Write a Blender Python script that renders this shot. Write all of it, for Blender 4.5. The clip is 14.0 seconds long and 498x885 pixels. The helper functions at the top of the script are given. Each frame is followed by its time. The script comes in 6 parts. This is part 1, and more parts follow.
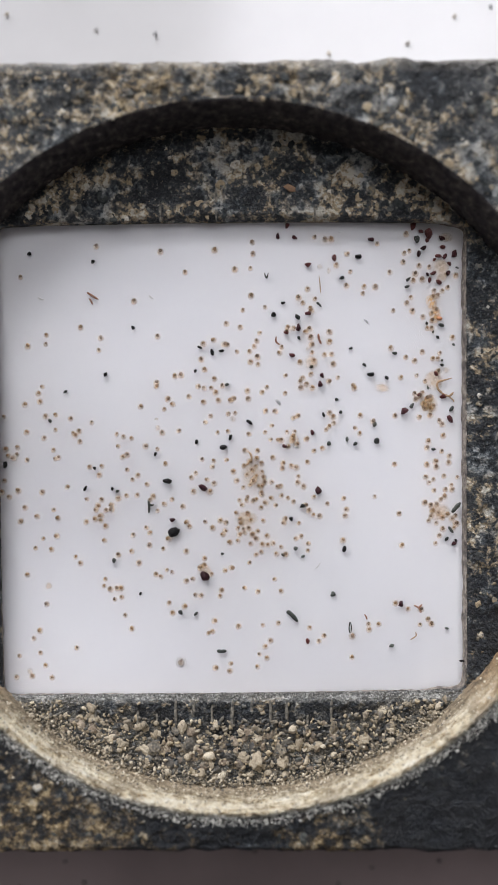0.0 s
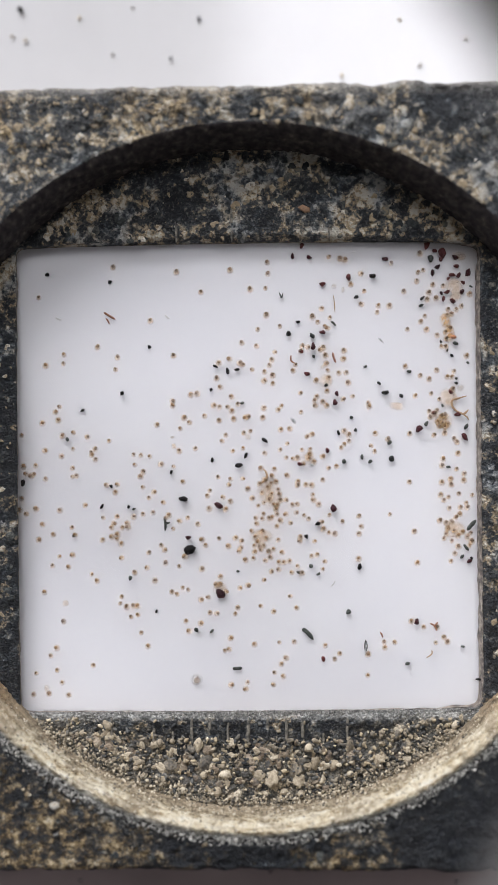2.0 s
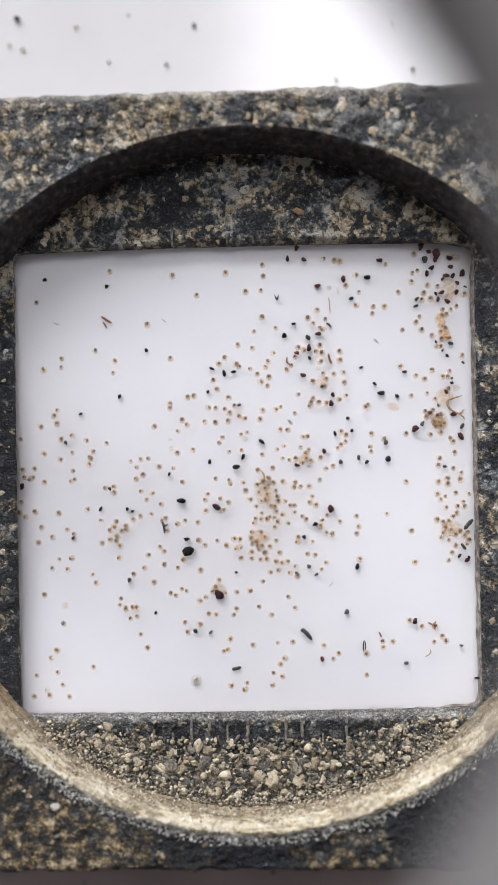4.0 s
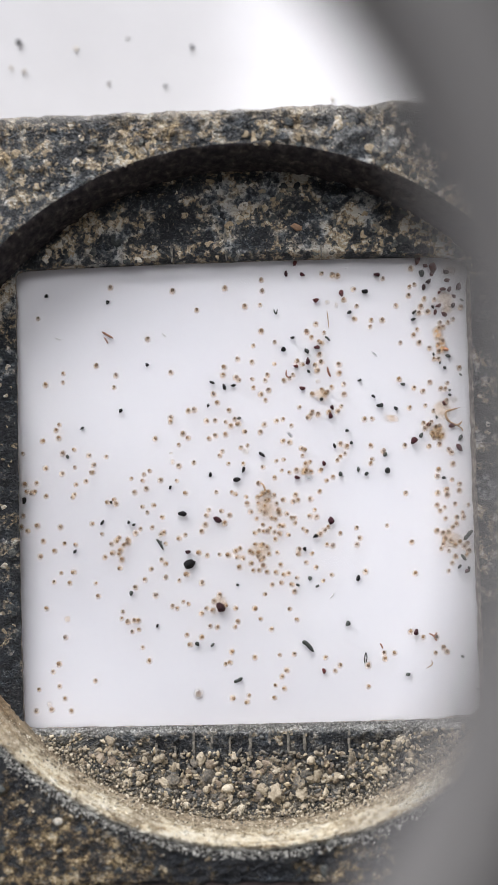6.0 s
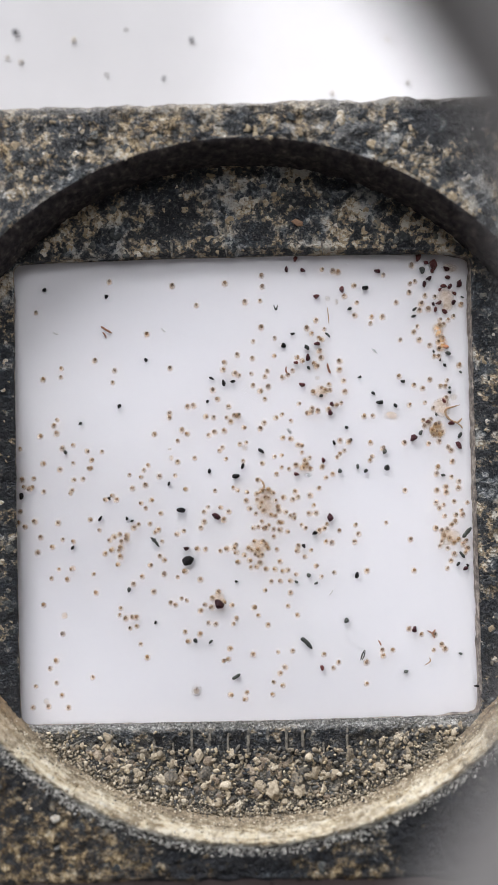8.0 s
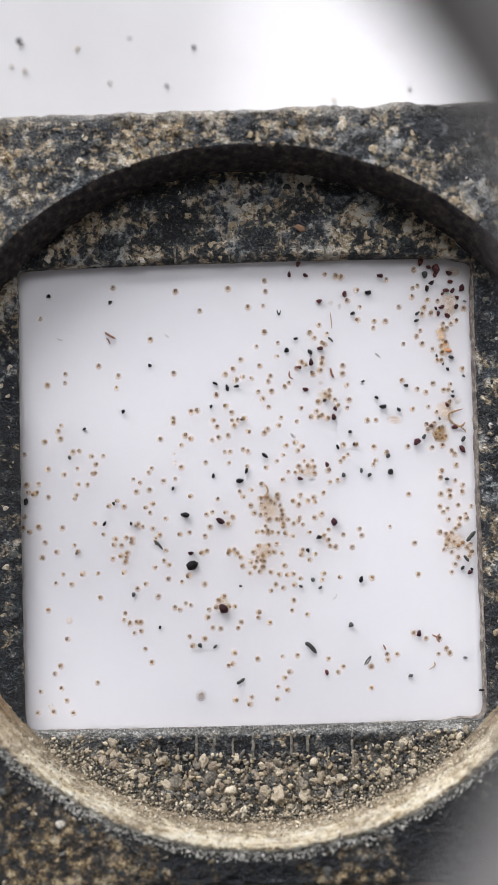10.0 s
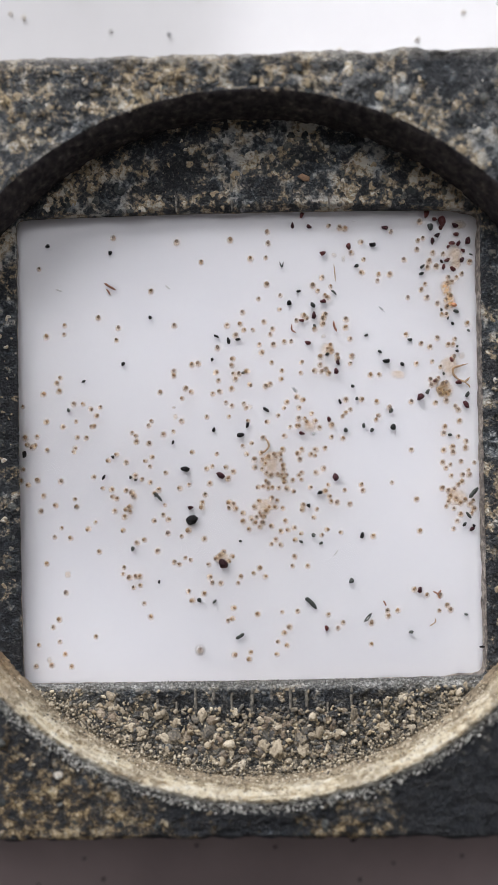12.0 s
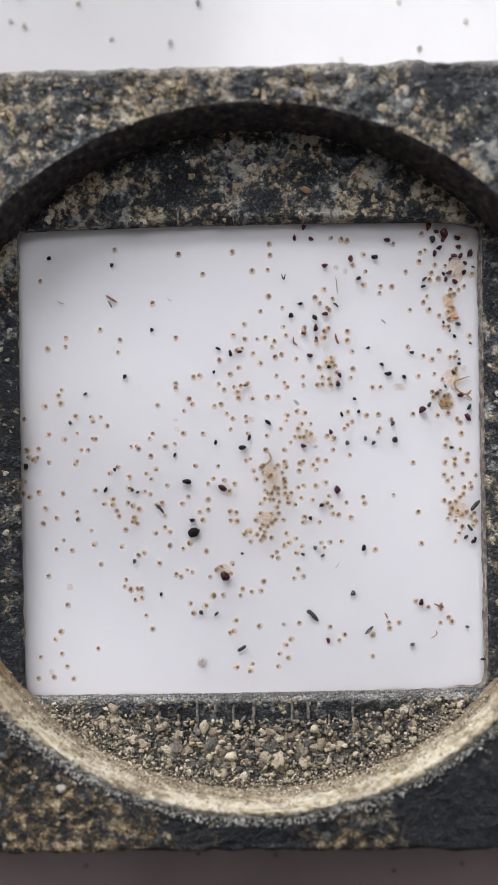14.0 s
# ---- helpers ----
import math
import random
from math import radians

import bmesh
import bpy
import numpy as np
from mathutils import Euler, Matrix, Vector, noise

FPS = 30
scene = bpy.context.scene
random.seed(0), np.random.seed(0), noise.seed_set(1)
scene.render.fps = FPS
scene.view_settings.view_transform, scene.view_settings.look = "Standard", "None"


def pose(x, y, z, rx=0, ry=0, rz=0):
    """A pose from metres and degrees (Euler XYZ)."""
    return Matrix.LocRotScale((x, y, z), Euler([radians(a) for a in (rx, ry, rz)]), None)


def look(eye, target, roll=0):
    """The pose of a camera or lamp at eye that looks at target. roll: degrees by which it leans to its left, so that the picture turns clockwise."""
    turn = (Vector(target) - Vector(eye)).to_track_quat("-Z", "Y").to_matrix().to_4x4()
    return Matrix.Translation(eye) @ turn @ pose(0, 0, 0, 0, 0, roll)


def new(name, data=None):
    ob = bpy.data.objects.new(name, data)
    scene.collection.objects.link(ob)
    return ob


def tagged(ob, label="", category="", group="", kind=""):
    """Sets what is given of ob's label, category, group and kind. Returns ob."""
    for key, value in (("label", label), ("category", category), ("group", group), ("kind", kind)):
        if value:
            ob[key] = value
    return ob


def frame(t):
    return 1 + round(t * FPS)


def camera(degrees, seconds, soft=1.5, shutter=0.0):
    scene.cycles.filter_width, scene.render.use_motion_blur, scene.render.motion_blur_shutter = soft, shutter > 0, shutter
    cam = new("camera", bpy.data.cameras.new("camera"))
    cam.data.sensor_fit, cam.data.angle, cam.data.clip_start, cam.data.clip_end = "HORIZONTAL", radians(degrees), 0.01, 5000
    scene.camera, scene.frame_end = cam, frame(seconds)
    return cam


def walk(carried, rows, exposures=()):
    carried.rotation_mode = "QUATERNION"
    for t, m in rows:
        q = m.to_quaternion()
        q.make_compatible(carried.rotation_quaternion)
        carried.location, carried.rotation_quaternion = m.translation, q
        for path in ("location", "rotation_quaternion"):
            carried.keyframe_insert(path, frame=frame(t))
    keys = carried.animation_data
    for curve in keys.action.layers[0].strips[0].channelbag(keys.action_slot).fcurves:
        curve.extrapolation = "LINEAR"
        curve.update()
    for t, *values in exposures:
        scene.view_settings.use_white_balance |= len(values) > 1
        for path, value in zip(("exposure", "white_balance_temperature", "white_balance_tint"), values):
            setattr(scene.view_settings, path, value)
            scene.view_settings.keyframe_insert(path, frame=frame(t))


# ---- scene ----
# A square granite block with a round, water-filled recess and a square well, on a white sheet
# on a table by a window. All plan numbers are in millimetres, turned into metres by MM.
MM = 0.001
PLATE_Z, FLOOR_Z, SHELF_Z, TOP_Z, SHEET_Z = -0.4, 0.0, 1.5, 5.5, -12.0
WELL, RIM, RIM_BASE, TURN = 20.45, 29.3, 29.1, 1.1
OUT_X, OUT_N, OUT_S = 36.0, 33.3, 32.6

# ---- camera ----
cam = camera(33.40, 14.0, soft=1.5)
cam.data.dof.use_dof = True
cam.data.dof.focus_distance = 0.0745
cam.data.dof.aperture_fstop = 18.0
PATH = [
    (0.0, pose(0.00173, 0.00305, 0.07408, -1.052, 0.381, 0.693)),
    (0.5, pose(0.00185, 0.00335, 0.07406, -1.345, 0.805, 0.559)),
    (1.0, pose(0.00221, 0.00327, 0.07456, -0.812, 0.876, 0.470)),
    (1.5, pose(0.00172, 0.00282, 0.07461, -0.269, 0.782, 0.570)),
    (2.0, pose(0.00145, 0.00326, 0.07455, 0.031, 1.220, 0.588)),
    (2.5, pose(0.00154, 0.00291, 0.07469, 0.361, 1.258, 0.566)),
    (3.0, pose(0.00184, 0.00308, 0.07478, 0.307, 1.457, 0.376)),
    (5.5, pose(0.00254, 0.00227, 0.07543, 1.417, 1.741, -0.298)),
    (6.0, pose(0.00230, 0.00217, 0.07555, 1.828, 1.679, -0.379)),
    (6.5, pose(0.00127, 0.00251, 0.07518, 1.555, 1.175, -0.188)),
    (7.0, pose(0.00111, 0.00233, 0.07504, 1.341, 0.940, 0.006)),
    (7.5, pose(0.00134, 0.00244, 0.07520, 1.297, 0.959, -0.063)),
    (8.0, pose(0.00117, 0.00248, 0.07527, 1.359, 0.767, -0.099)),
    (10.5, pose(0.00118, 0.00224, 0.07544, 1.870, 1.063, -0.351)),
    (11.0, pose(0.00068, 0.00211, 0.07461, 1.394, 0.816, -0.257)),
    (11.5, pose(0.00089, 0.00097, 0.07453, 0.940, 0.960, -0.050)),
    (12.0, pose(0.00114, 0.00004, 0.07451, 0.399, 1.081, 0.134)),
    (12.5, pose(0.00166, 0.00022, 0.07445, -0.550, 1.578, 0.235)),
    (13.0, pose(0.00096, 0.00080, 0.07434, -0.747, 1.305, 0.211)),
    (13.5, pose(0.00096, 0.00134, 0.07493, -0.467, 1.247, 0.250)),
    (14.0, pose(0.00080, 0.00183, 0.07453, -0.111, 0.945, 0.144)),
]
walk(cam, PATH, [(0.0, 0.0), (1.0, 0.04), (3.0, 0.16), (6.0, 0.27), (7.0, 0.12), (8.0, 0.16), (10.5, 0.2), (11.0, 0.08), (12.5, 0.04), (14.0, 0.04)])

# ---- world and light ----
world = bpy.data.worlds.new("sky")
scene.world = world
world.use_nodes = True
wn = world.node_tree.nodes
sky = wn.new("ShaderNodeTexSky")
sky.sky_type, sky.sun_disc = "NISHITA", False
sky.sun_elevation, sky.sun_rotation = radians(42), radians(12)
world.node_tree.links.new(sky.outputs["Color"], wn["Background"].inputs["Color"])
wn["Background"].inputs["Strength"].default_value = 0.1

# north-window daylight, and an unseen light added over the table for the sheet's sheen
def daylight(name, width, height, watts, eye, target):
    lamp = new(name, bpy.data.lights.new(name, "AREA"))
    lamp.data.shape, lamp.data.size, lamp.data.size_y = "RECTANGLE", width, height
    lamp.data.energy, lamp.data.color = watts, (0.970, 0.962, 1.004)
    lamp.matrix_world = look(eye, target)


daylight("window_light", 0.90, 0.66, 17.3, (-0.40, 0.84, 0.41), (-0.25, 0.0, 0.20))
daylight("added_toplight", 0.54, 0.36, 4.8, (0.22, 0.62, 1.20), (0.22, 0.62, 0.0))


# ---- materials ----
def material(name, rough=0.6, metal=0.0, spec=0.5):
    m = bpy.data.materials.new(name)
    m.use_nodes = True
    b = m.node_tree.nodes["Principled BSDF"]
    b.inputs["Roughness"].default_value = rough
    b.inputs["Metallic"].default_value = metal
    b.inputs["Specular IOR Level"].default_value = spec
    return m, m.node_tree.nodes, m.node_tree.links, b


def ramp(nodes, stops, mode="LINEAR"):
    r = nodes.new("ShaderNodeValToRGB")
    r.color_ramp.interpolation = mode
    while len(r.color_ramp.elements) < len(stops):
        r.color_ramp.elements.new(0.5)
    for e, (p, c) in zip(r.color_ramp.elements, stops):
        e.position, e.color = p, (*c, 1)
    return r


def noise_tex(nodes, links, coord, scale, detail=4.0, rough=0.55):
    n = nodes.new("ShaderNodeTexNoise")
    n.inputs["Scale"].default_value, n.inputs["Detail"].default_value, n.inputs["Roughness"].default_value = scale, detail, rough
    links.new(coord, n.inputs["Vector"])
    return n


def voronoi(nodes, links, coord, scale, feature="F1"):
    n = nodes.new("ShaderNodeTexVoronoi")
    n.feature = feature
    n.inputs["Scale"].default_value = scale
    links.new(coord, n.inputs["Vector"])
    return n


def mix(nodes, links, fac, a, b, blend="MIX"):
    n = nodes.new("ShaderNodeMix")
    n.data_type, n.blend_type = "RGBA", blend
    for sock, value in (("Factor", fac), ("A", a), ("B", b)):
        target = [s for s in n.inputs if s.name == sock and (s.type == "RGBA" or sock == "Factor")][0]
        if isinstance(value, (int, float)):
            target.default_value = value
        elif isinstance(value, tuple):
            target.default_value = (*value, 1)
        else:
            links.new(value, target)
    return [s for s in n.outputs if s.type == "RGBA"][0]


def bumped(nodes, links, bsdf, height, strength, distance):
    b = nodes.new("ShaderNodeBump")
    b.inputs["Strength"].default_value, b.inputs["Distance"].default_value = strength, distance
    links.new(height, b.inputs["Height"])
    links.new(b.outputs["Normal"], bsdf.inputs["Normal"])


def math_node(nodes, links, op, a, b, c=None):
    n = nodes.new("ShaderNodeMath")
    n.operation = op
    for k, value in enumerate((a, b, c)):
        if value is None:
            continue
        if isinstance(value, (int, float)):
            n.inputs[k].default_value = value
        else:
            links.new(value, n.inputs[k])
    return n.outputs[0]


def granite():
    """Dark granite: a fine black and green-grey ground, tan and cream crystals in clouds, dark veins and patches."""
    m, n, l, b = material("granite", 0.55, 0, 0.5)
    co = n.new("ShaderNodeTexCoord").outputs["Object"]
    w = noise_tex(n, l, co, 1500, 4)
    add = n.new("ShaderNodeVectorMath")
    add.operation = "MULTIPLY_ADD"
    l.new(w.outputs["Color"], add.inputs[0])
    add.inputs[1].default_value = (0.0007, 0.0007, 0.0007)
    l.new(co, add.inputs[2])
    p = add.outputs[0]
    mid = voronoi(n, l, p, 2000)
    fine = voronoi(n, l, p, 4600)
    clouds = noise_tex(n, l, co, 190, 3, 0.55)
    blotch = noise_tex(n, l, co, 950, 3, 0.6)
    soft = noise_tex(n, l, co, 1000, 5, 0.75)
    sep = n.new("ShaderNodeSeparateColor")
    l.new(mid.outputs["Color"], sep.inputs["Color"])
    sepf = n.new("ShaderNodeSeparateColor")
    l.new(fine.outputs["Color"], sepf.inputs["Color"])
    # veins where the dark ground outweighs the crystals, and two patches darkening the west shelf
    dark = None
    for place, reach in (((0.0265, -0.0300, 0.0055), 0.021), ((-0.0020, -0.0330, 0.0055), 0.0075), ((-0.0250, -0.0245, 0.0055), 0.0090), ((0.0290, 0.0330, 0.0055), 0.0070), ((-0.0245, 0.0060, 0.0016), 0.0095), ((-0.0245, -0.0100, 0.0016), 0.0085), ((0.0175, 0.0325, 0.0055), 0.0042)):
        d = n.new("ShaderNodeVectorMath")
        d.operation = "DISTANCE"
        l.new(co, d.inputs[0])
        d.inputs[1].default_value = place
        far = math_node(n, l, "DIVIDE", d.outputs["Value"], reach)
        far = math_node(n, l, "MULTIPLY_ADD", soft.outputs["Fac"], 0.7, far)
        mr = n.new("ShaderNodeMapRange")
        mr.inputs["From Min"].default_value, mr.inputs["From Max"].default_value = 0.95, 1.55
        l.new(far, mr.inputs["Value"])
        dark = mr.outputs[0] if dark is None else math_node(n, l, "MULTIPLY", dark, mr.outputs[0])
    v = math_node(n, l, "MULTIPLY", sep.outputs["Red"], 0.24)
    v = math_node(n, l, "MULTIPLY_ADD", sepf.outputs["Red"], 0.18, v)
    v = math_node(n, l, "MULTIPLY_ADD", clouds.outputs["Fac"], 1.0, v)
    v = math_node(n, l, "MULTIPLY_ADD", soft.outputs["Fac"], 0.40, v)
    v = math_node(n, l, "MULTIPLY_ADD", blotch.outputs["Fac"], 1.3, v)
    v = math_node(n, l, "MULTIPLY_ADD", dark, 0.24, v)
    # bands along the shelf's south side: a pale worn lip, then bare dark stone
    axes = n.new("ShaderNodeSeparateXYZ")
    l.new(co, axes.inputs[0])
    shifted = math_node(n, l, "MULTIPLY_ADD", soft.outputs["Fac"], 0.0009, axes.outputs["Y"])

    def band(lo, hi, fade):
        up, down = n.new("ShaderNodeMapRange"), n.new("ShaderNodeMapRange")
        up.inputs["From Min"].default_value, up.inputs["From Max"].default_value = lo - fade, lo + fade
        down.inputs["From Min"].default_value, down.inputs["From Max"].default_value = hi + fade, hi - fade
        l.new(shifted, up.inputs["Value"])
        l.new(shifted, down.inputs["Value"])
        return math_node(n, l, "MULTIPLY", up.outputs[0], down.outputs[0])

    # the top south of the recess is almost bare of pale crystals
    plan = n.new("ShaderNodeVectorMath")
    plan.operation = "MULTIPLY"
    l.new(co, plan.inputs[0])
    plan.inputs[1].default_value = (1, 1, 0)
    reach_ = n.new("ShaderNodeVectorMath")
    reach_.operation = "LENGTH"
    l.new(plan.outputs[0], reach_.inputs[0])
    bare = n.new("ShaderNodeMapRange")
    bare.inputs["From Min"].default_value, bare.inputs["From Max"].default_value = 0.0294, 0.0300
    l.new(reach_.outputs["Value"], bare.inputs["Value"])
    south = n.new("ShaderNodeMapRange")
    south.inputs["From Min"].default_value, south.inputs["From Max"].default_value = -0.012, -0.020
    l.new(axes.outputs["Y"], south.inputs["Value"])
    v = math_node(n, l, "MULTIPLY_ADD", math_node(n, l, "MULTIPLY", bare.outputs[0], south.outputs[0]), -0.14, v)
    v = math_node(n, l, "MULTIPLY_ADD", band(-0.0235, -0.0208, 0.0005), -0.16, v)
    v = math_node(n, l, "SUBTRACT", v, 1.255)
    v = math_node(n, l, "MULTIPLY_ADD", v, 1.45, -0.235)
    tan = ramp(n, [(0.26, (0.010, 0.012, 0.016)), (0.42, (0.024, 0.029, 0.034)), (0.54, (0.070, 0.074, 0.072)), (0.66, (0.28, 0.21, 0.125)), (0.78, (0.47, 0.385, 0.26)), (0.92, (0.58, 0.55, 0.47))])
    grey = ramp(n, [(0.26, (0.008, 0.011, 0.016)), (0.45, (0.026, 0.034, 0.042)), (0.58, (0.078, 0.092, 0.102)), (0.72, (0.20, 0.215, 0.218)), (0.92, (0.45, 0.45, 0.43))])
    l.new(v, tan.inputs["Fac"])
    l.new(v, grey.inputs["Fac"])
    hue = noise_tex(n, l, co, 330, 2)
    warm = ramp(n, [(0.38, (0, 0, 0)), (0.52, (1, 1, 1))])
    l.new(hue.outputs["Fac"], warm.inputs["Fac"])
    c = mix(n, l, warm.outputs["Color"], grey.outputs["Color"], tan.outputs["Color"])
    fleck = noise_tex(n, l, co, 4200, 4, 0.75)
    speck = ramp(n, [(0.54, (0, 0, 0)), (0.72, (0.5, 0.5, 0.5))])
    l.new(fleck.outputs["Fac"], speck.inputs["Fac"])
    glint = math_node(n, l, "MULTIPLY", speck.outputs["Color"], math_node(n, l, "MULTIPLY_ADD", dark, 0.6, 0.4))
    c = mix(n, l, glint, c, (0.40, 0.39, 0.35))
    lump = noise_tex(n, l, co, 900, 4, 0.65)
    # ochre soil dried on two patches of the top
    for place, reach in (((-0.0150, -0.0320, 0.0055), 0.0105), ((-0.0245, -0.0285, 0.0055), 0.0060), ((0.0070, -0.0325, 0.0055), 0.0045), ((-0.0085, 0.0315, 0.0055), 0.0050), ((-0.0215, 0.0300, 0.0055), 0.0045), ((0.0050, 0.0320, 0.0055), 0.0032)):
        d = n.new("ShaderNodeVectorMath")
        d.operation = "DISTANCE"
        l.new(co, d.inputs[0])
        d.inputs[1].default_value = place
        far = math_node(n, l, "DIVIDE", d.outputs["Value"], reach)
        far = math_node(n, l, "MULTIPLY_ADD", soft.outputs["Fac"], -5.0, far)
        mr = n.new("ShaderNodeMapRange")
        mr.inputs["From Min"].default_value, mr.inputs["From Max"].default_value = -1.65, -2.4
        mr.inputs["To Max"].default_value = 0.92
        l.new(far, mr.inputs["Value"])
        soil = ramp(n, [(0.46, (0.014, 0.013, 0.012)), (0.51, (0.15, 0.10, 0.046)), (0.56, (0.48, 0.36, 0.19)), (0.63, (0.72, 0.63, 0.46))])
        l.new(math_node(n, l, "MULTIPLY_ADD", fleck.outputs["Fac"], 0.4, math_node(n, l, "MULTIPLY", lump.outputs["Fac"], 0.6)), soil.inputs["Fac"])
        c = mix(n, l, mr.outputs[0], c, soil.outputs["Color"])
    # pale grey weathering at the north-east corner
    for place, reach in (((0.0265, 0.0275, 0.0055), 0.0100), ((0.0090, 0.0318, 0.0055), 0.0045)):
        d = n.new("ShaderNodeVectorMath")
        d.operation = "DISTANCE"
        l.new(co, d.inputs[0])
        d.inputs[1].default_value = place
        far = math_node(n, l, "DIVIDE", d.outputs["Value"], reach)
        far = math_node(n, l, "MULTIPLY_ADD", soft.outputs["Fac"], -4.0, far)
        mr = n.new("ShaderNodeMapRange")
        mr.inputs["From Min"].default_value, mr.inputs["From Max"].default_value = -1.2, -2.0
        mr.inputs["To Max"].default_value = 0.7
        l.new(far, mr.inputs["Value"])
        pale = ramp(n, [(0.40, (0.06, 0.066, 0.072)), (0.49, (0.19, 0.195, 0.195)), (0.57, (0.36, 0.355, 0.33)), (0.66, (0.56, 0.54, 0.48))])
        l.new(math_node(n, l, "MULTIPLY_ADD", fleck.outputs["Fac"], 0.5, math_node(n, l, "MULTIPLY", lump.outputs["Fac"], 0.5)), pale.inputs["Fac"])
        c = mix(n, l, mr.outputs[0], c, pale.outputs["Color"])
    # grey-tan silt settled on the shelf
    for x in (-0.0165, -0.0105, -0.0035, 0.0035, 0.0105, 0.0165):
        d = n.new("ShaderNodeVectorMath")
        d.operation = "DISTANCE"
        l.new(co, d.inputs[0])
        d.inputs[1].default_value = (x, -0.0266 + x * x * 13.0, 0.0016)
        far = math_node(n, l, "DIVIDE", d.outputs["Value"], 0.0055)
        far = math_node(n, l, "MULTIPLY_ADD", soft.outputs["Fac"], -3.0, far)
        mr = n.new("ShaderNodeMapRange")
        mr.inputs["From Min"].default_value, mr.inputs["From Max"].default_value = -0.75, -1.3
        mr.inputs["To Max"].default_value = 0.9
        l.new(far, mr.inputs["Value"])
        silt = ramp(n, [(0.40, (0.05, 0.05, 0.047)), (0.49, (0.15, 0.145, 0.125)), (0.57, (0.33, 0.295, 0.23)), (0.66, (0.52, 0.47, 0.37))])
        l.new(math_node(n, l, "MULTIPLY_ADD", fleck.outputs["Fac"], 0.4, math_node(n, l, "MULTIPLY", lump.outputs["Fac"], 0.6)), silt.inputs["Fac"])
        c = mix(n, l, mr.outputs[0], c, silt.outputs["Color"])
    # the worn, paler edges: along the block's north side and along the well's south lip
    worn = ramp(n, [(0.40, (0.13, 0.125, 0.115)), (0.50, (0.30, 0.28, 0.25)), (0.62, (0.52, 0.49, 0.43))])
    l.new(math_node(n, l, "MULTIPLY_ADD", fleck.outputs["Fac"], 0.5, math_node(n, l, "MULTIPLY", lump.outputs["Fac"], 0.5)), worn.inputs["Fac"])
    lip = ramp(n, [(0.40, (0.10, 0.10, 0.098)), (0.50, (0.33, 0.33, 0.31)), (0.60, (0.72, 0.71, 0.67))])
    l.new(math_node(n, l, "MULTIPLY_ADD", fleck.outputs["Fac"], 0.7, math_node(n, l, "MULTIPLY", lump.outputs["Fac"], 0.3)), lip.inputs["Fac"])
    c = mix(n, l, math_node(n, l, "MULTIPLY", band(0.0330, 0.0400, 0.0006), 0.75), c, worn.outputs["Color"])
    c = mix(n, l, math_node(n, l, "MULTIPLY", band(-0.0206, -0.0198, 0.00025), 0.85), c, lip.outputs["Color"])
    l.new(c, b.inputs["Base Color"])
    r = ramp(n, [(0.3, (0.40, 0.40, 0.40)), (0.7, (0.8, 0.8, 0.8))])
    l.new(fleck.outputs["Fac"], r.inputs["Fac"])
    l.new(r.outputs["Color"], b.inputs["Roughness"])
    h = math_node(n, l, "MULTIPLY_ADD", soft.outputs["Fac"], 1.6, fleck.outputs["Fac"])
    h = math_node(n, l, "ADD", h, fine.outputs["Distance"])
    bumped(n, l, b, h, 0.7, 0.0005)
    return m


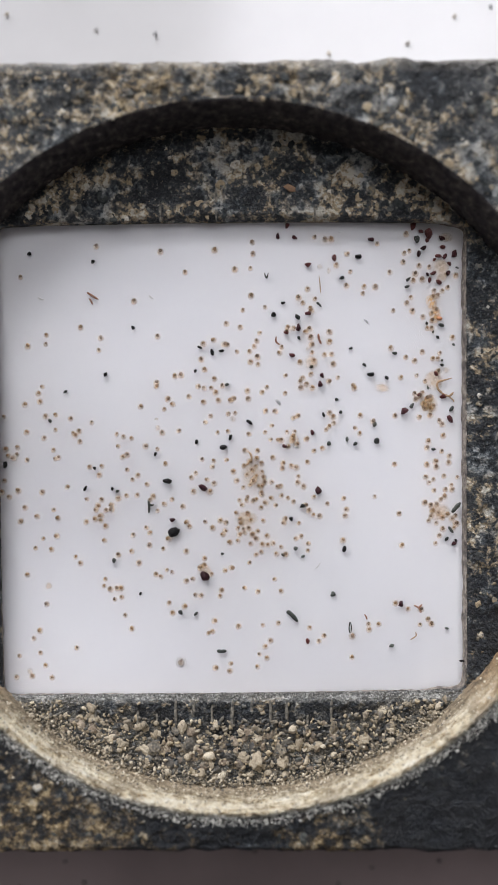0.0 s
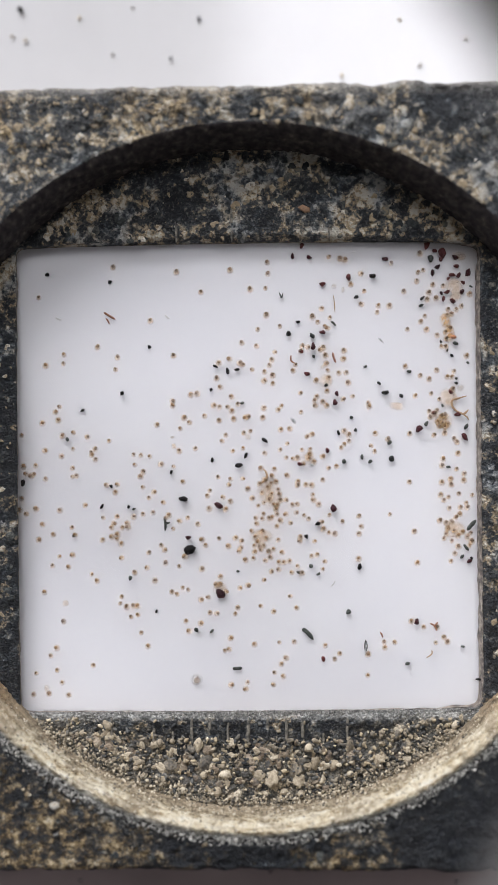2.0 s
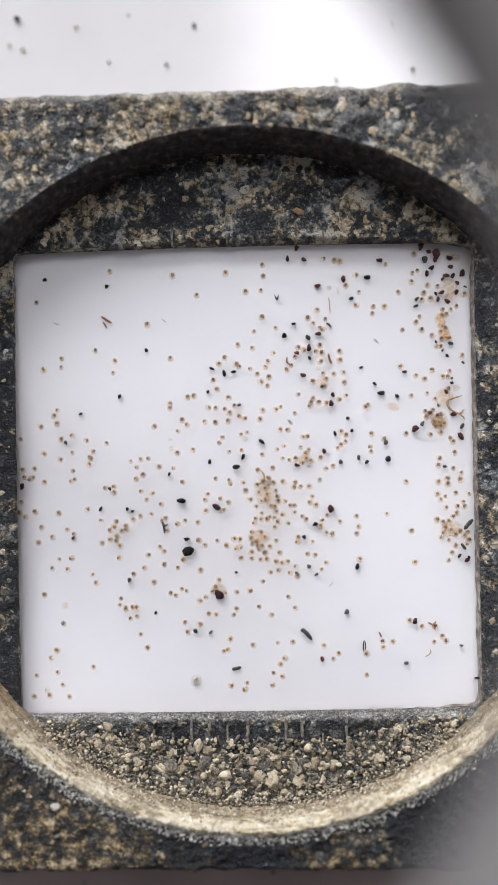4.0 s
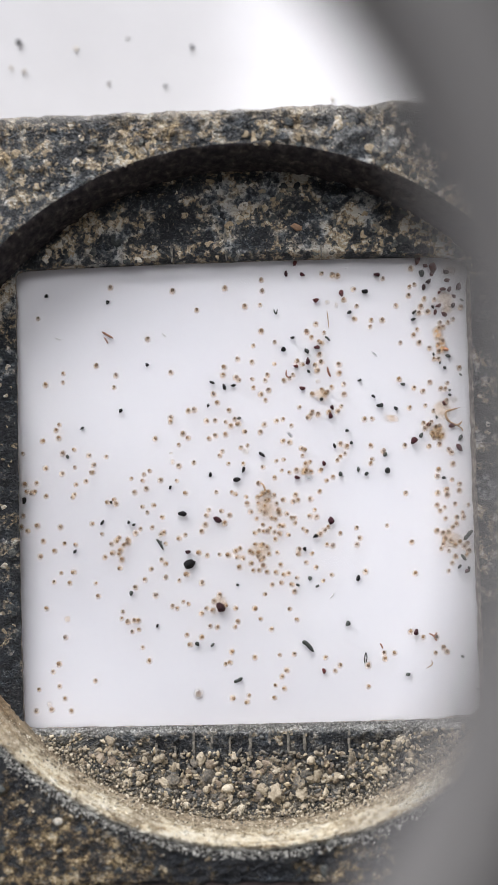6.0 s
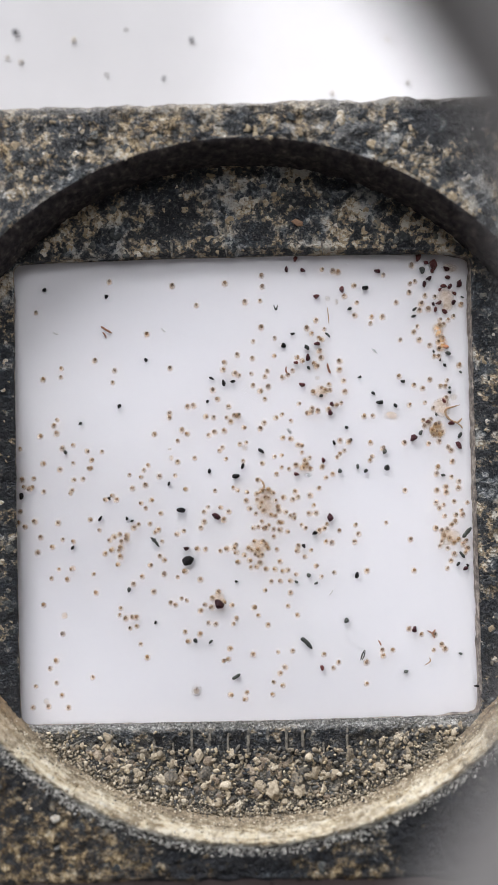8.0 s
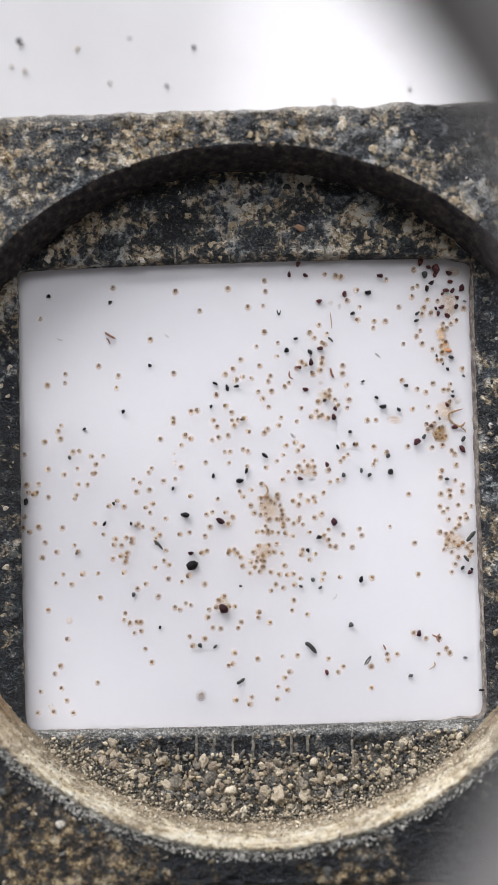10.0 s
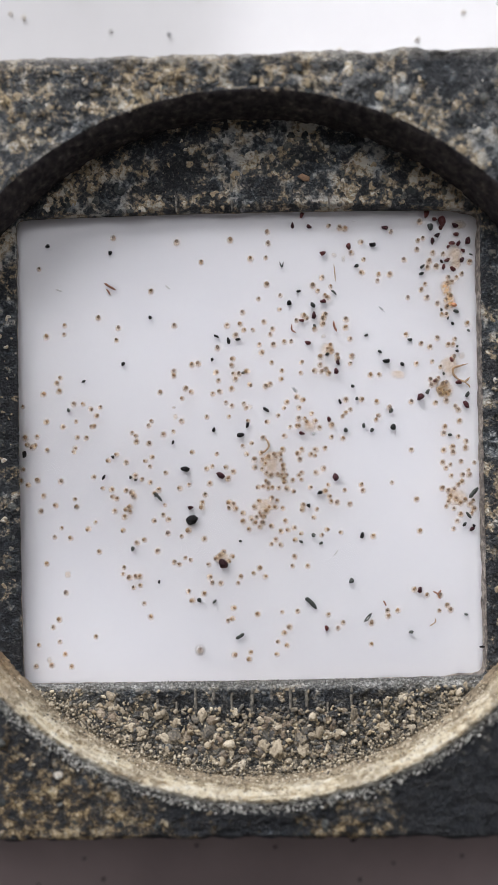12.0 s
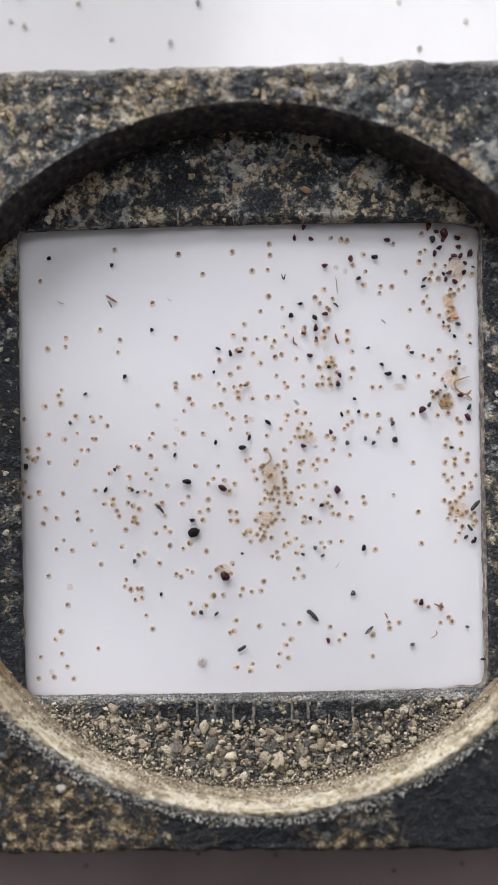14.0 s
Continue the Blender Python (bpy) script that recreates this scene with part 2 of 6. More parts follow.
def crust_material():
    m, n, l, b = material("mineral_crust", 0.85, 0, 0.3)
    co = n.new("ShaderNodeTexCoord").outputs["Object"]
    a = noise_tex(n, l, co, 1500, 6, 0.75)
    # fine layers that follow the rim: noise drawn out along the round
    flat = n.new("ShaderNodeVectorMath")
    flat.operation = "MULTIPLY"
    l.new(co, flat.inputs[0])
    flat.inputs[1].default_value = (1, 1, 0)
    reach = n.new("ShaderNodeVectorMath")
    reach.operation = "LENGTH"
    l.new(flat.outputs[0], reach.inputs[0])
    axes = n.new("ShaderNodeSeparateXYZ")
    l.new(co, axes.inputs[0])
    layers = n.new("ShaderNodeCombineXYZ")
    l.new(math_node(n, l, "MULTIPLY", axes.outputs["X"], 0.16), layers.inputs[0])
    l.new(reach.outputs["Value"], layers.inputs[1])
    l.new(math_node(n, l, "MULTIPLY", axes.outputs["Z"], 0.8), layers.inputs[2])
    streak = noise_tex(n, l, layers.outputs[0], 2300, 5, 0.7)
    v = math_node(n, l, "MULTIPLY_ADD", streak.outputs["Fac"], 0.5, math_node(n, l, "MULTIPLY", a.outputs["Fac"], 0.5))
    c = ramp(n, [(0.38, (0.16, 0.11, 0.065)), (0.44, (0.48, 0.37, 0.22)), (0.50, (0.80, 0.71, 0.52)), (0.60, (0.93, 0.88, 0.75))])
    l.new(v, c.inputs["Fac"])
    patch = noise_tex(n, l, co, 420, 4, 0.65)
    ochre = ramp(n, [(0.36, (0.09, 0.075, 0.055)), (0.45, (0.25, 0.20, 0.135)), (0.55, (0.43, 0.35, 0.24)), (0.66, (0.66, 0.58, 0.44))])
    l.new(v, ochre.inputs["Fac"])
    # the cream layer sits high on the wall; ochre soil has washed against its foot
    low = math_node(n, l, "MULTIPLY_ADD", patch.outputs["Fac"], 0.0030, axes.outputs["Z"])
    low = math_node(n, l, "MULTIPLY_ADD", a.outputs["Fac"], 0.0025, low)
    foot = n.new("ShaderNodeMapRange")
    foot.inputs["From Min"].default_value, foot.inputs["From Max"].default_value = 0.0070, 0.0056
    l.new(low, foot.inputs["Value"])
    cream = mix(n, l, foot.outputs[0], c.outputs["Color"], ochre.outputs["Color"])
    spots = ramp(n, [(0.50, (0, 0, 0)), (0.60, (0.8, 0.8, 0.8))])
    l.new(patch.outputs["Fac"], spots.inputs["Fac"])
    cream = mix(n, l, spots.outputs["Color"], cream, ochre.outputs["Color"])
    chips = ramp(n, [(0.36, (0.14, 0.135, 0.12)), (0.47, (0.42, 0.40, 0.34)), (0.58, (0.74, 0.72, 0.65))])
    l.new(a.outputs["Fac"], chips.inputs["Fac"])
    brim = n.new("ShaderNodeMapRange")
    brim.inputs["From Min"].default_value, brim.inputs["From Max"].default_value = 0.0293, 0.0296
    l.new(math_node(n, l, "MULTIPLY_ADD", patch.outputs["Fac"], 0.0004, reach.outputs["Value"]), brim.inputs["Value"])
    cream = mix(n, l, brim.outputs[0], cream, chips.outputs["Color"])
    # rust stains at the two ends of the crust
    sep = n.new("ShaderNodeSeparateXYZ")
    l.new(co, sep.inputs[0])
    side = n.new("ShaderNodeMath")
    side.operation = "ABSOLUTE"
    l.new(sep.outputs["X"], side.inputs[0])
    wob = n.new("ShaderNodeMath")
    wob.operation = "MULTIPLY_ADD"
    l.new(a.outputs["Fac"], wob.inputs[0])
    wob.inputs[1].default_value = 0.009
    l.new(side.outputs[0], wob.inputs[2])
    end = n.new("ShaderNodeMapRange")
    end.inputs["From Min"].default_value, end.inputs["From Max"].default_value = 0.0240, 0.0295
    l.new(wob.outputs[0], end.inputs["Value"])
    rust = ramp(n, [(0.3, (0.10, 0.05, 0.025)), (0.5, (0.34, 0.20, 0.09)), (0.7, (0.58, 0.42, 0.24))])
    l.new(a.outputs["Fac"], rust.inputs["Fac"])
    l.new(mix(n, l, end.outputs[0], cream, rust.outputs["Color"]), b.inputs["Base Color"])
    bumped(n, l, b, v, 1.0, 0.0012)
    return m


def mottled(name, stops, scale, rough=0.6, spec=0.4, bump=0.3, depth=0.0001, per_object=False):
    """A surface whose colour wanders over stops, by noise and, for loose pieces, from piece to piece."""
    m, n, l, b = material(name, rough, 0, spec)
    co = n.new("ShaderNodeTexCoord").outputs["Object"]
    a = noise_tex(n, l, co, scale, 5, 0.6)
    f = a.outputs["Fac"]
    if per_object:
        info = n.new("ShaderNodeObjectInfo")
        k = n.new("ShaderNodeMath")
        k.operation = "MULTIPLY_ADD"
        l.new(info.outputs["Random"], k.inputs[0])
        k.inputs[1].default_value = 0.7
        sub = n.new("ShaderNodeMath")
        sub.operation = "SUBTRACT"
        l.new(f, sub.inputs[0])
        sub.inputs[1].default_value = 0.35
        l.new(sub.outputs[0], k.inputs[2])
        f = k.outputs[0]
    c = ramp(n, stops)
    l.new(f, c.inputs["Fac"])
    l.new(c.outputs["Color"], b.inputs["Base Color"])
    bumped(n, l, b, a.outputs["Fac"], bump, depth)
    return m


def island_mottled(name, stops, grain=0):
    """Loose pieces joined in one mesh, each with its own colour, mottled where grain is given."""
    m, n, l, b = material(name, 0.7, 0, 0.3)
    g = n.new("ShaderNodeNewGeometry")
    c = ramp(n, stops)
    f = g.outputs["Random Per Island"]
    if grain:
        a = noise_tex(n, l, n.new("ShaderNodeTexCoord").outputs["Object"], grain, 4, 0.7)
        f = math_node(n, l, "MULTIPLY_ADD", a.outputs["Fac"], 0.9, f)
        f = math_node(n, l, "SUBTRACT", f, 0.45)
        bumped(n, l, b, a.outputs["Fac"], 0.8, 0.0004)
    l.new(f, c.inputs["Fac"])
    l.new(c.outputs["Color"], b.inputs["Base Color"])
    return m


def see_through(name, color, opacity, cloudy=0.0):
    """A jelly, thinner towards its edge: part of the light passes straight, the rest is scattered in its colour."""
    m, n, l, b = material(name, 0.7, 0, 0.0)
    b.inputs["Base Color"].default_value = (*color, 1)
    co = n.new("ShaderNodeTexCoord").outputs["Object"]
    flat = n.new("ShaderNodeVectorMath")
    flat.operation = "MULTIPLY"
    l.new(co, flat.inputs[0])
    flat.inputs[1].default_value = (2, 2, 0)
    d = n.new("ShaderNodeVectorMath")
    d.operation = "LENGTH"
    l.new(flat.outputs[0], d.inputs[0])
    mr = n.new("ShaderNodeMapRange")
    mr.interpolation_type = "SMOOTHSTEP"
    mr.inputs["From Min"].default_value, mr.inputs["From Max"].default_value = 1.0, 0.15
    mr.inputs["To Max"].default_value = opacity
    l.new(d.outputs["Value"], mr.inputs["Value"])
    out = mr.outputs[0]
    if cloudy:
        a = noise_tex(n, l, co, 4.0, 4, 0.6)
        r = ramp(n, [(0.28, (0, 0, 0)), (0.52, (1, 1, 1))])
        l.new(a.outputs["Fac"], r.inputs["Fac"])
        out = math_node(n, l, "MULTIPLY", out, r.outputs["Color"])
    l.new(out, b.inputs["Alpha"])
    return m


def water_material():
    m, n, l, b = material("water", 0.05)
    clear = n.new("ShaderNodeBsdfTransparent")
    gloss = n.new("ShaderNodeBsdfGlossy")
    gloss.inputs["Roughness"].default_value = 0.06
    fres = n.new("ShaderNodeFresnel")
    fres.inputs["IOR"].default_value = 1.33
    mx = n.new("ShaderNodeMixShader")
    l.new(fres.outputs[0], mx.inputs[0])
    l.new(clear.outputs[0], mx.inputs[1])
    l.new(gloss.outputs[0], mx.inputs[2])
    l.new(mx.outputs[0], n["Material Output"].inputs["Surface"])
    return m


def glass_material():
    m, n, l, b = material("bubble_film", 0.02)
    b.inputs["Transmission Weight"].default_value = 1.0
    b.inputs["IOR"].default_value = 0.75
    b.inputs["Base Color"].default_value = (0.86, 0.88, 0.90, 1)
    return m


GRANITE = granite()
CRUST = crust_material()
SHEET = mottled("white_sheet", [(0.3, (0.62, 0.615, 0.62)), (0.7, (0.67, 0.665, 0.67))], 60, 0.16, 0.5, 0.05, 0.0002)
PLATE = mottled("white_plate", [(0.3, (0.77, 0.77, 0.80)), (0.7, (0.82, 0.82, 0.84))], 45, 0.5, 0.3, 0.03, 0.0001)
plate_shader = PLATE.node_tree.nodes["Principled BSDF"]
plate_shader.inputs["Subsurface Weight"].default_value = 0.75
plate_shader.inputs["Subsurface Radius"].default_value = (1.0, 1.0, 1.0)
plate_shader.inputs["Subsurface Scale"].default_value = 0.0016
BLACK_STONE = mottled("black_grain", [(0.2, (0.004, 0.004, 0.004)), (0.8, (0.014, 0.013, 0.014))], 4000, 0.6, 0.15, 0.5, 0.00005, True)
GARNET_STONE = mottled("garnet_grain", [(0.1, (0.014, 0.005, 0.006)), (0.5, (0.050, 0.012, 0.017)), (0.95, (0.14, 0.042, 0.036))], 4000, 0.55, 0.2, 0.5, 0.00005, True)
SLATE_STONE = mottled("slate_grain", [(0.1, (0.014, 0.015, 0.015)), (0.6, (0.045, 0.050, 0.046)), (0.95, (0.13, 0.14, 0.125))], 4000, 0.55, 0.2, 0.5, 0.00005, True)
CELL_BODY = mottled("cell_body", [(0.0, (0.12, 0.068, 0.046)), (0.25, (0.20, 0.122, 0.075)), (0.5, (0.30, 0.19, 0.10)), (0.72, (0.28, 0.205, 0.155)), (1.0, (0.24, 0.198, 0.178))], 3500, 0.5, 0.3, 0.2, 0.00003, True)
SWARM_BODY = island_mottled("swarm_body", [(0.0, (0.12, 0.068, 0.046)), (0.25, (0.20, 0.122, 0.075)), (0.5, (0.30, 0.19, 0.10)), (0.72, (0.28, 0.205, 0.155)), (1.0, (0.24, 0.198, 0.178))])
CELL_BODY.node_tree.nodes["Principled BSDF"].inputs["Alpha"].default_value = 0.64
SWARM_BODY.node_tree.nodes["Principled BSDF"].inputs["Alpha"].default_value = 0.64
# jelly whose tan also paints the soft shadow halo below each creature
HALO_JELLY = see_through("halo_jelly", (0.68, 0.46, 0.24), 0.42)
PALE_JELLY = see_through("pale_jelly", (0.62, 0.46, 0.27), 0.30)
CLOUD_JELLY = see_through("cloud_jelly", (0.76, 0.48, 0.20), 0.40, 1.0)
OCHRE_JELLY = see_through("ochre_jelly", (0.76, 0.45, 0.16), 0.62, 1.0)
SHELL_JELLY = see_through("shell_jelly", (0.40, 0.33, 0.26), 0.7)
GREY_JELLY = see_through("grey_jelly", (0.38, 0.39, 0.38), 0.55)
GLINT_WHITE = mottled("glint_white", [(0.2, (0.82, 0.82, 0.82)), (0.8, (0.92, 0.92, 0.92))], 3.0, 0.2, 0.8)
PALE_FIBRE = mottled("pale_fibre", [(0.2, (0.50, 0.49, 0.47)), (0.8, (0.62, 0.61, 0.60))], 3000, 0.6)
TAN_FIBRE = mottled("tan_fibre", [(0.2, (0.30, 0.19, 0.11)), (0.8, (0.46, 0.33, 0.20))], 3000, 0.6)
RED_FIBRE = mottled("red_fibre", [(0.2, (0.14, 0.05, 0.03)), (0.8, (0.32, 0.15, 0.09))], 3000, 0.6)
BROWN_CHIP = mottled("brown_chip", [(0.2, (0.13, 0.075, 0.045)), (0.8, (0.36, 0.22, 0.13))], 6.0, 0.7)
DARK_FIBRE = mottled("dark_fibre", [(0.2, (0.015, 0.017, 0.015)), (0.8, (0.06, 0.07, 0.06))], 3000, 0.5)
ORANGE_STONE = mottled("orange_grain", [(0.2, (0.45, 0.16, 0.06)), (0.8, (0.62, 0.30, 0.15))], 3000, 0.45)
TAN_GRAIN = mottled("tan_grain", [(0.0, (0.07, 0.07, 0.065)), (0.2, (0.17, 0.155, 0.13)), (0.45, (0.36, 0.305, 0.22)), (0.7, (0.50, 0.43, 0.32)), (0.9, (0.64, 0.57, 0.44)), (1.0, (0.74, 0.70, 0.60))], 5.0, 0.8, 0.2, 0.6, 0.0002, True)
GRIT = island_mottled("grit", [(0.0, (0.03, 0.033, 0.035)), (0.3, (0.14, 0.14, 0.13)), (0.6, (0.29, 0.245, 0.175)), (0.85, (0.47, 0.385, 0.255)), (1.0, (0.66, 0.58, 0.43))])
FOOT_GRIT = island_mottled("foot_grit", [(0.0, (0.06, 0.057, 0.052)), (0.3, (0.17, 0.15, 0.115)), (0.6, (0.33, 0.28, 0.20)), (1.0, (0.60, 0.53, 0.41))])
CREAM_CRUMB = island_mottled("cream_crumb", [(0.0, (0.17, 0.14, 0.09)), (0.3, (0.42, 0.35, 0.24)), (0.6, (0.60, 0.53, 0.39)), (1.0, (0.76, 0.70, 0.57))])
SHELF_SCALE = island_mottled("shelf_scale", [(0.0, (0.06, 0.062, 0.062)), (0.35, (0.15, 0.14, 0.125)), (0.65, (0.30, 0.235, 0.17)), (1.0, (0.46, 0.39, 0.30))], 3000)
GREY_CHIP = island_mottled("grey_chip", [(0.0, (0.08, 0.082, 0.080)), (0.35, (0.26, 0.26, 0.24)), (0.7, (0.50, 0.49, 0.45)), (1.0, (0.74, 0.72, 0.66))])
CRYSTAL = island_mottled("crystal", [(0.0, (0.020, 0.024, 0.028)), (0.3, (0.07, 0.078, 0.076)), (0.5, (0.18, 0.18, 0.16)), (0.68, (0.32, 0.25, 0.155)), (0.86, (0.46, 0.38, 0.26)), (1.0, (0.64, 0.61, 0.54))], 3200)
LIP_CHIP = island_mottled("lip_chip", [(0.0, (0.13, 0.13, 0.125)), (0.5, (0.25, 0.245, 0.23)), (1.0, (0.42, 0.41, 0.38))])
SCRATCH = mottled("scratch", [(0.34, (0.05, 0.05, 0.048)), (0.66, (0.30, 0.275, 0.225))], 2500, 0.8)
RING_METAL = mottled("ring_plastic", [(0.3, (0.125, 0.122, 0.118)), (0.7, (0.155, 0.150, 0.145))], 200, 0.5)
# mottled tone for the whole recess wall, darker than the granite
WALL_DARK = mottled("recess_dark", [(0.36, (0.020, 0.018, 0.020)), (0.5, (0.038, 0.033, 0.034)), (0.62, (0.07, 0.06, 0.056)), (0.7, (0.13, 0.115, 0.10))], 1500, 0.8, 0.2, 0.8, 0.0003)
WELL_FILM = mottled("well_film", [(0.32, (0.05, 0.045, 0.042)), (0.48, (0.17, 0.145, 0.125)), (0.58, (0.30, 0.26, 0.22)), (0.7, (0.46, 0.42, 0.36))], 1900, 0.6, 0.3, 0.5, 0.0002)
WALL_PAINT = mottled("wall_paint", [(0.3, (0.38, 0.37, 0.36)), (0.7, (0.44, 0.43, 0.42))], 3, 0.8, 0.2, 0.1, 0.002)
WOOD = mottled("table_wood", [(0.3, (0.10, 0.06, 0.035)), (0.7, (0.20, 0.12, 0.07))], 20, 0.5)
# taupe puts the shade south of the block into the tabletop's colour
SHADE_TAUPE = mottled("shade_taupe_top", [(0.3, (0.20, 0.158, 0.158)), (0.7, (0.26, 0.208, 0.206))], 70, 0.6, 0.3, 0.1, 0.0002)
WATER = water_material()
FILM = glass_material()


# ---- building helpers ----
def part(name, data, mat, parent=None, label="", smooth=True):
    """Links a bmesh or a mesh as one object under a thing."""
    if isinstance(data, bmesh.types.BMesh):
        me = bpy.data.meshes.new(name)
        data.to_mesh(me)
        data.free()
    else:
        me = data
    if mat is not None and not me.materials:
        me.materials.append(mat)
    if smooth:
        for f in me.polygons:
            f.use_smooth = True
    ob = new(name, me)
    ob.parent = parent
    if label:
        tagged(ob, label)
    return ob


def box(x0, y0, z0, x1, y1, z1):
    bm = bmesh.new()
    bmesh.ops.create_cube(bm, size=1)
    bmesh.ops.scale(bm, vec=(x1 - x0, y1 - y0, z1 - z0), verts=bm.verts)
    bmesh.ops.translate(bm, vec=((x0 + x1) / 2, (y0 + y1) / 2, (z0 + z1) / 2), verts=bm.verts)
    return bm


def grain_mesh(name, mat, seed, flat=0.7, rough=0.32, detail=2, facets=True):
    """A broken mineral grain of unit width: a lumpy sphere with cut facets."""
    rnd = random.Random(seed)
    bm = bmesh.new()
    bmesh.ops.create_icosphere(bm, subdivisions=detail, radius=0.5)
    off = Vector((rnd.uniform(-9, 9), rnd.uniform(-9, 9), rnd.uniform(-9, 9)))
    cuts = [(Vector((rnd.gauss(0, 1), rnd.gauss(0, 1), rnd.gauss(0, 0.6))).normalized(), rnd.uniform(0.22, 0.40)) for _ in range(10 if facets else 0)]
    sx, sy = rnd.uniform(0.85, 1.15), rnd.uniform(0.75, 1.0)
    for v in bm.verts:
        v.co *= 1 + rough * (noise.noise(v.co * 3.0 + off) + (0.5 * noise.noise(v.co * 8.0 + off) if detail > 2 else 0))
        for d, r in cuts:
            k = v.co.dot(d)
            if k > r:
                v.co -= d * (k - r)
        v.co = Vector((v.co.x * sx, v.co.y * sy, v.co.z * flat))
    me = bpy.data.meshes.new(name)
    bm.to_mesh(me)
    bm.free()
    me.materials.append(mat)
    for f in me.polygons:
        f.use_smooth = True
    return me


def tube(points, radius, mat, name, parent=None, sides=7, taper=0.35, flat=0.6):
    """A fibre along points (mm), thinner at its ends."""
    bm = bmesh.new()
    pts = [Vector(p) * MM for p in points]
    # resample smoothly
    fine = []
    for i in range(len(pts) - 1):
        a, b_, c, d = pts[max(i - 1, 0)], pts[i], pts[i + 1], pts[min(i + 2, len(pts) - 1)]
        for k in range(5):
            t = k / 5
            fine.append(0.5 * (2 * b_ + (c - a) * t + (2 * a - 5 * b_ + 4 * c - d) * t * t + (3 * b_ - a - 3 * c + d) * t ** 3))
    fine.append(pts[-1])
    rings = []
    for i, p in enumerate(fine):
        d = (fine[min(i + 1, len(fine) - 1)] - fine[max(i - 1, 0)]).normalized()
        s = Vector((-d.y, d.x, 0)).normalized()
        u = i / (len(fine) - 1)
        r = radius * MM * (taper + (1 - taper) * min(1, 4 * u, 4 * (1 - u))) * (1 + 0.25 * noise.noise(p * 4000))
        rings.append([bm.verts.new(p + s * r * math.cos(a) + Vector((0, 0, flat * r * math.sin(a)))) for a in [2 * math.pi * j / sides for j in range(sides)]])
    for a, b_ in zip(rings, rings[1:]):
        for j in range(sides):
            bm.faces.new((a[j], a[(j + 1) % sides], b_[(j + 1) % sides], b_[j]))
    bm.faces.new(rings[0][::-1])
    bm.faces.new(rings[-1])
    return part(name, bm, mat, parent)


# ---- the room that closes the place ----
def pierced(name, pieces, label, category):
    """A wall or ceiling of boxes that leave its opening free, in one mesh."""
    bm = bmesh.new()
    for x0, y0, z0, x1, y1, z1 in pieces:
        piece = bmesh.ops.create_cube(bm, size=1)["verts"]
        bmesh.ops.scale(bm, vec=(x1 - x0, y1 - y0, z1 - z0), verts=piece)
        bmesh.ops.translate(bm, vec=((x0 + x1) / 2, (y0 + y1) / 2, (z0 + z1) / 2), verts=piece)
    tagged(part(name, bm, WALL_PAINT, smooth=False), label, category, kind="structure")


def room():
    """Plain walls that close the place, with a north window and an added top light opening."""
    floor = part("floor", box(-1.0, -1.1, -0.80, 0.9, 0.9, -0.76), WOOD)
    tagged(floor, "dark wooden floor of a small room", "floor", kind="structure")
    pierced("ceiling", ((-1.0, -1.1, 1.21, -0.06, 0.9, 1.26), (0.50, -1.1, 1.21, 0.9, 0.9, 1.26), (-0.06, -1.1, 1.21, 0.50, 0.43, 1.26), (-0.06, 0.81, 1.21, 0.50, 0.9, 1.26)), "plain grey painted ceiling with an opening for the added top light", "ceiling")
    pierced("wall_north", ((-1.0, 0.9, -0.76, 0.9, 0.96, 0.06), (-1.0, 0.9, 0.77, 0.9, 0.96, 1.21), (-1.0, 0.9, 0.06, -0.87, 0.96, 0.77), (0.07, 0.9, 0.06, 0.9, 0.96, 0.77)), "plain grey painted wall with a window opening", "wall")
    for name, b_ in (("wall_south", (-1.0, -1.15, -0.76, 0.9, -1.1, 1.21)), ("wall_west", (-1.05, -1.1, -0.76, -1.0, 0.9, 1.21)), ("wall_east", (0.9, -1.1, -0.76, 0.95, 0.9, 1.21))):
        tagged(part(name, box(*b_), WALL_PAINT), "plain grey painted wall", "wall", kind="structure")
    table = tagged(new("table"), "wooden table with shade-toned taupe top, half under a white sheet", "table")
    part("tabletop", box(-0.4, -0.35, SHEET_Z * MM - 0.031, 0.4, 0.4, SHEET_Z * MM - 0.001), SHADE_TAUPE, table)
    for x in (-0.37, 0.32):
        for y in (-0.32, 0.32):
            part("leg", box(x, y, -0.76, x + 0.05, y + 0.05, SHEET_Z * MM - 0.031), WOOD, table)


def sheet():
    """The white sheet on the table: thin, very slightly uneven."""
    bm = bmesh.new()
    bmesh.ops.create_grid(bm, x_segments=60, y_segments=60, size=0.5)
    for v in bm.verts:
        v.co.x *= 0.42
        v.co.y *= 0.26
        v.co.z = SHEET_Z * MM + 0.00008 * noise.noise(v.co * 60)
    bmesh.ops.translate(bm, vec=(0, 0.10, 0), verts=bm.verts)
    r = bmesh.ops.extrude_face_region(bm, geom=bm.faces[:])
    bmesh.ops.translate(bm, vec=(0, 0, -0.0008), verts=[e for e in r["geom"] if isinstance(e, bmesh.types.BMVert)])
    bmesh.ops.recalc_face_normals(bm, faces=bm.faces)
    ob = part("white_sheet", bm, SHEET)
    tagged(ob, "smooth white sheet strewn with dark specks", "sheet", kind="structure")


# ---- the granite block ----
def well_radius(a):
    """Distance from the middle to the well's edge, the well being a square with rounded corners."""
    c, s = abs(math.cos(a)), abs(math.sin(a))
    p = 60
    r = WELL / ((c ** p + s ** p) ** (1 / p))
    south = min(1.0, max(0.0, (-math.sin(a) - 0.66) / 0.08))
    r *= 1 - south * (0.22 + 0.006 * r * math.cos(a)) / WELL
    return min(r, RIM_BASE - 0.2)


